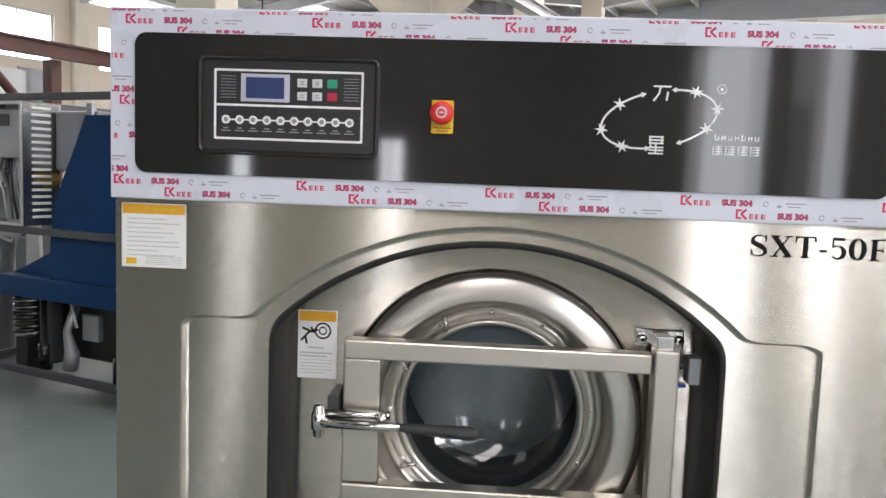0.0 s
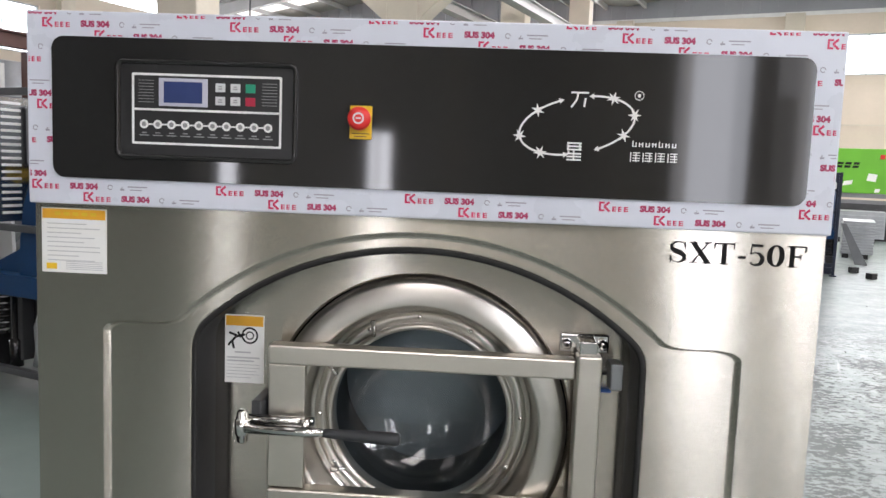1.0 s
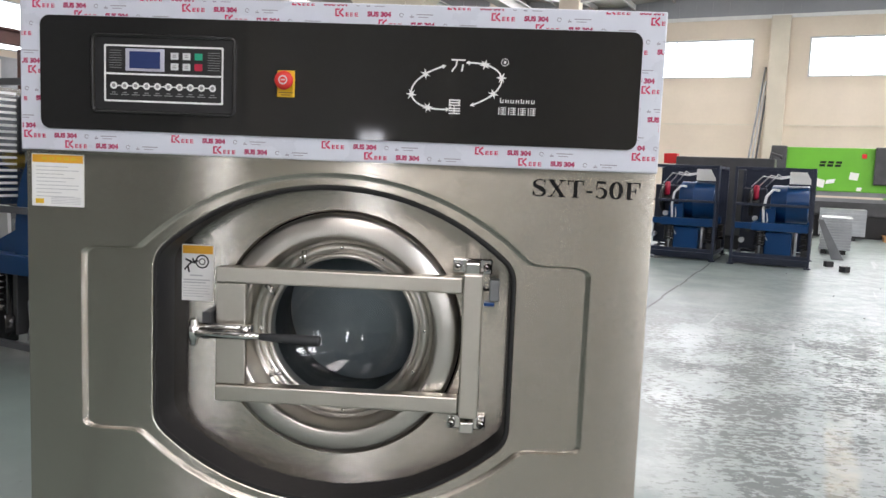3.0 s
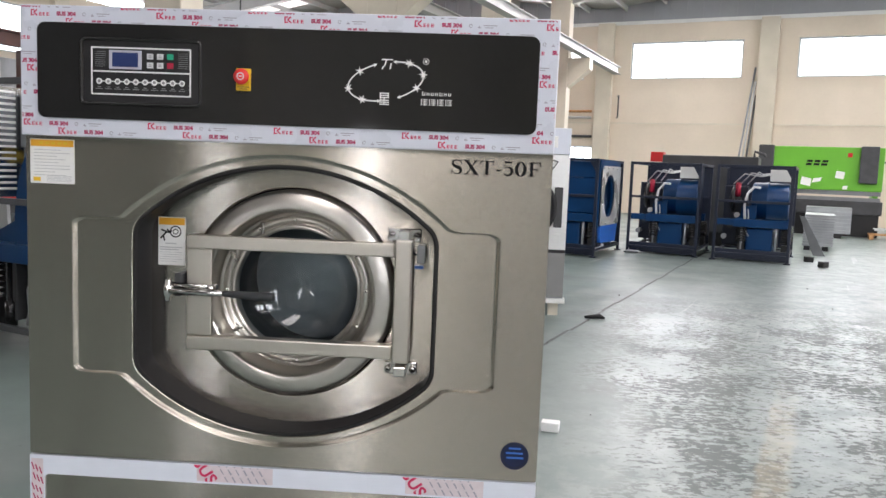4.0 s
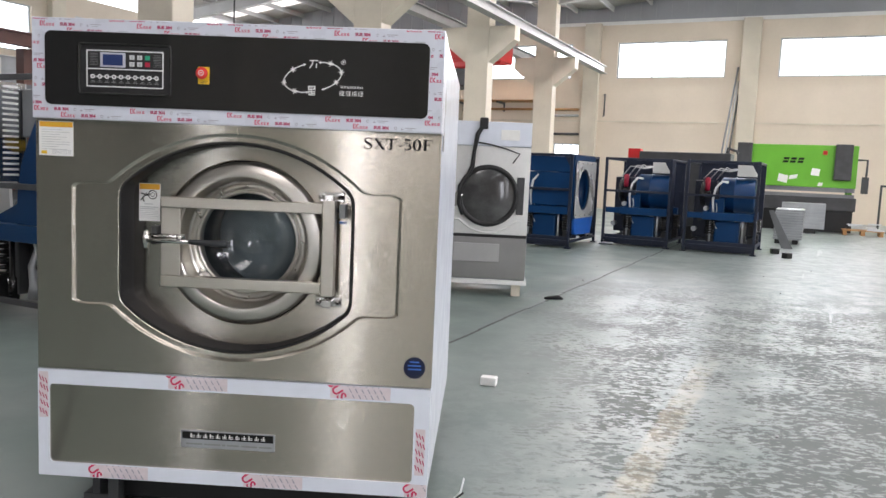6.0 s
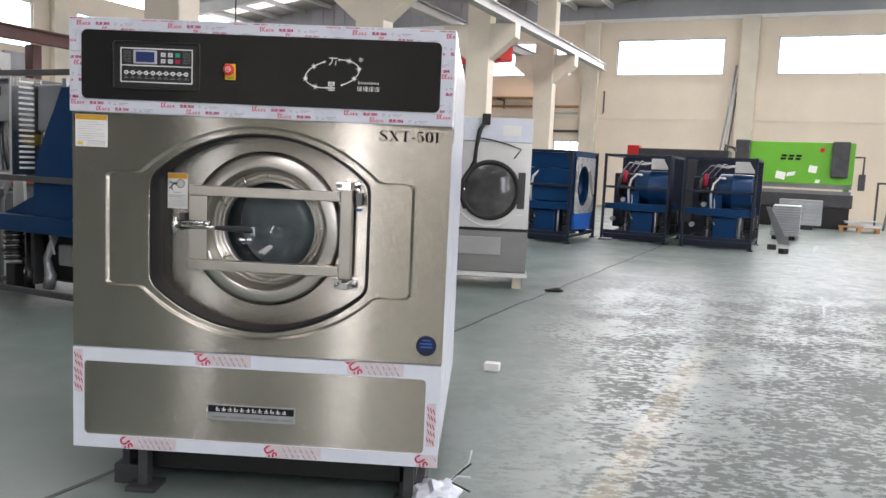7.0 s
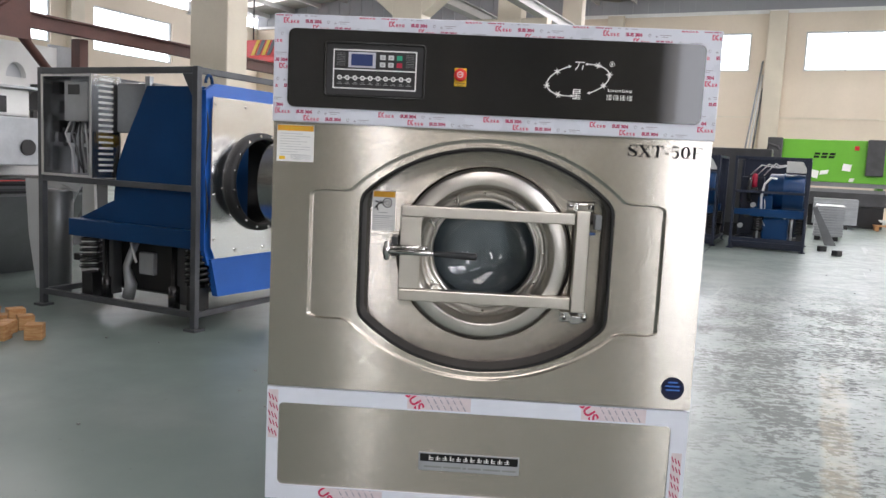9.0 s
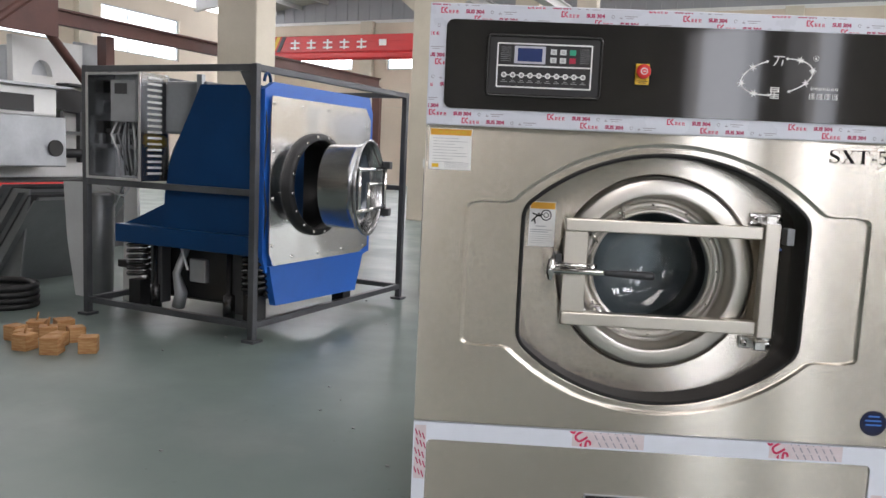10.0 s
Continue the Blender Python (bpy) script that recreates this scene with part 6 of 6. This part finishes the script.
for k in range(4):
    bm = bmesh.new()
    u = -19.6 + 0.25 * k
    prism(bm, [(u, 5.02), (u + 0.16, 5.02), (u + 0.44, 5.58), (u + 0.28, 5.58)], 23.58, 23.597)
    part("stripe", bm, YELLOW if k % 2 == 0 else BLACK, crane)
for k in range(5):
    a = -18.2 + k * 0.72
    for q in ((a, 23.585, 5.14, a + 0.4, 23.597, 5.20), (a, 23.585, 5.32, a + 0.4, 23.597, 5.38), (a + 0.16, 23.583, 5.10, a + 0.23, 23.596, 5.46)):
        part("maker_bar", B(q), INK, crane)
part("maker_bar", B((-14.4, 23.585, 5.20, -14.1, 23.597, 5.42)), INK, crane)
part("hoist", B((-10.4, 23.2, 4.1, -9.4, 24.4, 4.69), bev=0.05), DARK, crane, "dark hoist")
part("trolley", B((-9.3, 23.1, 4.95, -8.3, 24.6, 5.66), bev=0.03), RED, crane)

# ---- brown steel rack and pale machine tool in the far bay ----
gantry = thing("steel_gantry", "red-brown steel beam with crossed bracing", "steel frame", at_hall(-8.5, 0))
part("beam", B((-0.06, -1.0, 2.765, 0.06, 13.5, 2.79), (-0.01, -1.0, 2.79, 0.01, 13.5, 2.93), (-0.06, -1.0, 2.93, 0.06, 13.5, 2.955)), BROWN, gantry)
part("brace", tube([(0.03, 3.7, 4.6), (0.03, 6.62, 1.62)], 0.055, 6), BROWN, gantry)
part("brace", tube([(0.09, 3.4, 1.55), (0.09, 6.5, 3.9)], 0.055, 6), BROWN, gantry)
part("gusset", B((0.10, 4.93, 2.60, 0.115, 5.68, 3.25)), BROWN, gantry)
for v in (-1.0, 13.4):
    part("post", B((-0.09, v, 0, 0.09, v + 0.1, 2.764)), BROWN, gantry)
for v in (3.35, 6.6):
    part("post", B((-0.30, v, 0, -0.14, v + 0.14, 2.764)), BROWN, gantry)

tool = thing("machine_tool", "tall pale grey machine tool with arched openings", "machine tool", at_hall(-9.3, 6.2))


def arch_plate(bm, y0, y1, z0, z1, ay, az, aw, ah, xa, xb):
    """A plate in the y-z plane with an arched hole."""
    n = 14
    arc = [(ay + aw * math.cos(math.pi * k / n), az + ah * math.sin(math.pi * k / n)) for k in range(n + 1)]
    prism(bm, [(y1, az), (y1, z1), (y0, z1), (y0, az)] + arc[::-1], xa, xb, "X")
    box(bm, xa, y0, z0, xb, y1, az - 0.0005)


bm = bmesh.new()
arch_plate(bm, -0.75, 0.25, 2.0, 2.62, -0.35, 2.17, 0.145, 0.19, 0.30, 0.40)
part("head_plate", bm, WHITE, tool, "pale plate with an arched hole")
part("side_wing", B((0.20, 0.26, 1.95, 0.26, 0.82, 2.68), bev=0.01), GALV, tool, "light green-grey side panel")
bm = bmesh.new()
prism(bm, [(-0.28, 1.78), (-0.28, 1.92), (-0.12, 2.06), (0.28, 2.0), (0.28, 1.72)], 0.30, 0.50, "X")
part("hood", bm, BLACK, tool, "black hooded opening")
part("hood_lip", B((0.30, -0.15, 2.07, 0.62, 0.36, 2.10)), DARK, tool)
part("column_body", B((-0.5, -1.4, 0.9, 0.299, 0.6, 1.999), bev=0.02), WHITE, tool)
part("upper_body", B((-0.5, -0.75, 2.0, 0.29, 0.24, 2.5), bev=0.02), PALE, tool)
part("arm_cover", B((0.30, -1.8, 1.66, 0.75, -0.42, 2.0), bev=0.03), WHITE, tool, "pale cantilever cover")
part("arm_lip", B((0.30, -1.85, 2.001, 0.85, -0.30, 2.03)), GALV, tool)
part("dark_slot", B((0.751, -1.2, 1.70, 0.765, -0.75, 1.90)), BLACK, tool)
part("front_box", B((0.30, -1.6, 1.05, 0.80, -0.33, 1.655), bev=0.02), GALV, tool)
part("round_port", tube([(0.80, -0.50, 1.28), (0.83, -0.50, 1.28)], 0.10, 20), BLACK, tool)
for y in (-0.20, 0.10):
    part("slide_post", B((0.45, y, 1.1, 0.52, y + 0.06, 1.75)), DARK, tool, "dark slide post")
part("slide_bar", B((0.44, -0.3, 1.45, 0.56, 0.35, 1.50)), DARK, tool)
part("spindle", tube([(0.6, -0.25, 1.22), (0.6, 0.55, 1.22)], 0.06, 12), BLACK, tool)
part("table", B((0.0, -1.9, 0.80, 0.95, 0.75, 0.90), bev=0.01), BLACK, tool, "black machine bed")
part("red_rim", B((0.951, -1.9, 0.84, 0.965, 0.30, 0.875)), RED, tool)
part("pedestal", B((0.05, -1.8, 0, 0.85, 0.7, 0.799)), DARK, tool)
bm = bmesh.new()
prism(bm, [(0.20, 1.62), (0.62, 1.70), (0.62, 1.38)], 0.55, 0.58, "X")
part("chute", bm, BLACK, tool)

# ---- leaning sheets, roll, coil, wood ----
for k in range(7):
    bm = bmesh.new()
    o = 0.10 * k
    prism(bm, [(-6.95 + o - 0.6, 0.0), (-6.95 + o - 0.585, 0.0), (-6.70 + o * 0.7 + 0.0, 0.96 - 0.02 * k), (-6.715 + o * 0.7, 0.96 - 0.02 * k)], 3.72 + 0.05 * (k % 3), 4.75)
    ob = new("leaning_sheet", finish(bm, "leaning_sheet", (GREYSHEET, DARK, GALV)[k % 3]))
    ob.matrix_world = HM
    tagged(ob, "grey steel sheet leaning with others in a row", "steel sheet", "leaning sheets")
bm = bmesh.new()
prism(bm, [(-7.6, 0.0), (-6.60, 0.0), (-6.42, 0.93), (-7.6, 0.93)], 3.78, 3.80)
ob = new("leaning_sheet", finish(bm, "leaning_sheet", GREYSHEET))
ob.matrix_world = HM
tagged(ob, "dark grey steel sheet leaning with others in a row", "steel sheet", "leaning sheets")
bm = bmesh.new()
prism(bm, [(-6.02, 0.0), (-5.80, 0.0), (-5.70, 0.55), (-5.42, 1.04), (-6.16, 1.02), (-6.12, 0.5)], 3.92, 3.94)
ob = new("white_sheet", finish(bm, "white_sheet", PALE))
ob.matrix_world = HM
tagged(ob, "pale cut-out metal panel standing on its edge", "metal panel")
bm = bmesh.new()
prism(bm, [(-5.52, 0.0), (-5.30, 0.0), (-5.36, 1.04), (-5.50, 1.04)], 4.0, 4.03)
ob = new("white_sheet", finish(bm, "white_sheet", WHITE))
ob.matrix_world = HM
tagged(ob, "white metal panel standing behind the frame", "metal panel")
roll = new("metal_roll", finish(tube([(-5.66, 3.86, 0.0), (-5.66, 3.86, 0.02), (-5.63, 3.86, 0.93), (-5.63, 3.86, 0.95)], [0.10, 0.12, 0.12, 0.11], 20), "metal_roll", GREYSHEET))
roll.matrix_world = HM
tagged(roll, "dark grey rolled metal sleeve standing upright", "metal roll")
coil = thing("hose_coil", "coil of black hose lying on the floor", "hose", at_hall(-6.05, 3.25))
for k in range(4):
    part("turn", tube([(0.27 * math.cos(a * math.tau / 28), 0.22 * math.sin(a * math.tau / 28), 0.03 + 0.05 * k) for a in range(28)], 0.028, 8, True), RUBBER, coil)


def wood_block(u, v, turn, s=0.13, z=0.0):
    bm = bmesh.new()
    box(bm, -s / 2, -s / 2, 0, s / 2, s / 2, s * 0.95, bev=0.006)
    ob = new("wood_block", finish(bm, "wood_block", WOOD))
    ob.matrix_world = at_hall(u, v, z, turn)
    tagged(ob, "sawn wooden block in a loose heap on the floor", "wood block", "wood blocks")


for u, v, a, s, z in ((-4.69, 2.42, 12, 0.115, 0), (-4.47, 2.45, 30, 0.12, 0), (-4.31, 2.60, 40, 0.115, 0), (-4.95, 2.71, 40, 0.12, 0), (-4.85, 2.85, 65, 0.12, 0), (-4.97, 2.56, 5, 0.11, 0), (-4.76, 2.65, 50, 0.115, 0), (-4.60, 2.60, 22, 0.10, 0), (-4.84, 2.52, 33, 0.10, 0), (-4.62, 2.76, 62, 0.11, 0)):
    wood_block(u, v, a, s, z)
for u, v, z in ((-4.76, 2.65, 0.109), (-4.95, 2.71, 0.113), (-4.69, 2.42, 0.109)):
    ob = new("wood_peg", finish(tube([(0, 0, 0), (0.005, 0.01, 0.06)], 0.007, 6), "wood_peg", WOOD))
    ob.matrix_world = at_hall(u, v, z)
    tagged(ob, "thin wooden peg standing up in a block", "peg", "pegs")

# grey cabinet behind the open washer
cab = thing("control_cabinet", "narrow grey control cabinet with a white top", "cabinet", at_hall(-3.25, 6.05))
part("body", B((-0.25, -0.25, 0, 0.25, 0.25, 1.27), bev=0.01), GREYSHEET, cab)
part("top", B((-0.26, -0.26, 1.271, 0.26, 0.26, 1.36), bev=0.01), WHITE, cab)
part("panel", B((0.10, -0.262, 1.0, 0.22, -0.251, 1.24), (0.251, -0.2, 1.0, 0.262, 0.2, 1.24)), BLACK, cab)

# ---- small things on the floor ----
ob = new("white_block", finish(B((-0.05, -0.035, 0, 0.05, 0.035, 0.055), bev=0.006), "white_block", PAPER))
ob.matrix_world = pose(1.045, 3.62, 0, 0, 0, -12)
tagged(ob, "small white foam block lying on the floor", "block")
ob = new("black_strip", finish(tube([(-0.10, 0, 0.012), (-0.03, 0.01, 0.018), (0.05, -0.005, 0.03), (0.10, 0.0, 0.014)], [0.012, 0.02, 0.026, 0.008], 8), "black_strip", RUBBER))
ob.matrix_world = pose(1.77, 7.16, 0, 0, 0, -8)
tagged(ob, "scrap of black rubber lying on the floor joint", "scrap")
ob = new("foil_scrap", finish(B((-0.14, -0.09, 0, 0.12, 0.08, 0.05), bev=0.03), "foil_scrap", GALV))
ob.matrix_world = at_hall(-2.3, 14.65)
tagged(ob, "crumpled foil scrap lying on the floor", "scrap")
wad = thing("film_scrap", "crumpled white film with loose wires on the floor", "plastic film", pose(0.80, 1.46, 0))
bm = bmesh.new()
bmesh.ops.create_icosphere(bm, subdivisions=3, radius=0.09)
for v in bm.verts:
    v.co *= 1 + 0.5 * noise.noise(v.co * 22)
    v.co.z = max(v.co.z * 0.7 + 0.055, 0.0)
part("wad", bm, FILM2, wad)
for k in range(4):
    part("wire", tube([(0.02, 0, 0.08), (0.06 + 0.02 * k, 0.02 * k, 0.11 + 0.02 * k), (0.13, 0.04 * k - 0.05, 0.10 + 0.04 * k)], 0.004, 5), (RUBBER, HOSE)[k % 2], wad)
bm = bmesh.new()
for k in range(70):
    u, v = random.uniform(-5, 4), random.uniform(0.5, 16)
    s = random.uniform(0.006, 0.02)
    box(bm, u, v, 0.0, u + s, v + s * random.uniform(0.5, 1.5), s * 0.5)
ob = new("floor_litter", finish(bm, "floor_litter", GREYINK))
ob.matrix_world = HM
tagged(ob, "small grey litter scattered over the floor", "litter", "", "stuff")

shelf = thing("wall_shelf", "plain wooden board shelf high on the end wall", "shelf", HM)
for k in range(3):
    part("board", B((-13.2, VB - 0.95 + 0.3 * k, 4.28, -8.75, VB - 0.66 + 0.3 * k, 4.32)), WOOD, shelf)
for u in (-12.9, -11.0, -9.0):
    part("bracket", B((u - 0.03, VB - 0.9, 4.20, u + 0.03, VB - 0.04, 4.279), (u - 0.03, VB - 0.08, 3.9, u + 0.03, VB - 0.031, 4.199)), DARK, shelf)
# pipes and a bracket on the end wall
for k, (z, u0, u1) in enumerate(((4.0, -12.5, -7.7), (3.75, -9.6, -7.7), (3.0, -9.4, -7.65))):
    ob = new("wall_pipe", finish(tube([(u0, VB - 0.12, z), (u1, VB - 0.12, z)], 0.05, 8), "wall_pipe", (WOOD, BEAM, DARK)[k]))
    ob.matrix_world = HM
    tagged(ob, "long pipe running along the end wall", "pipe", "wall pipes", "structure")
ob = new("wall_bracket", finish(tube([(-6.7, VB - 0.05, 4.6), (-6.6, VB - 0.3, 4.6), (-6.6, VB - 0.3, 3.75), (-6.7, VB - 0.05, 3.75)], 0.03, 6), "wall_bracket", DARK))
ob.matrix_world = HM
tagged(ob, "dark bracket fixed to the wall", "bracket", "", "structure")
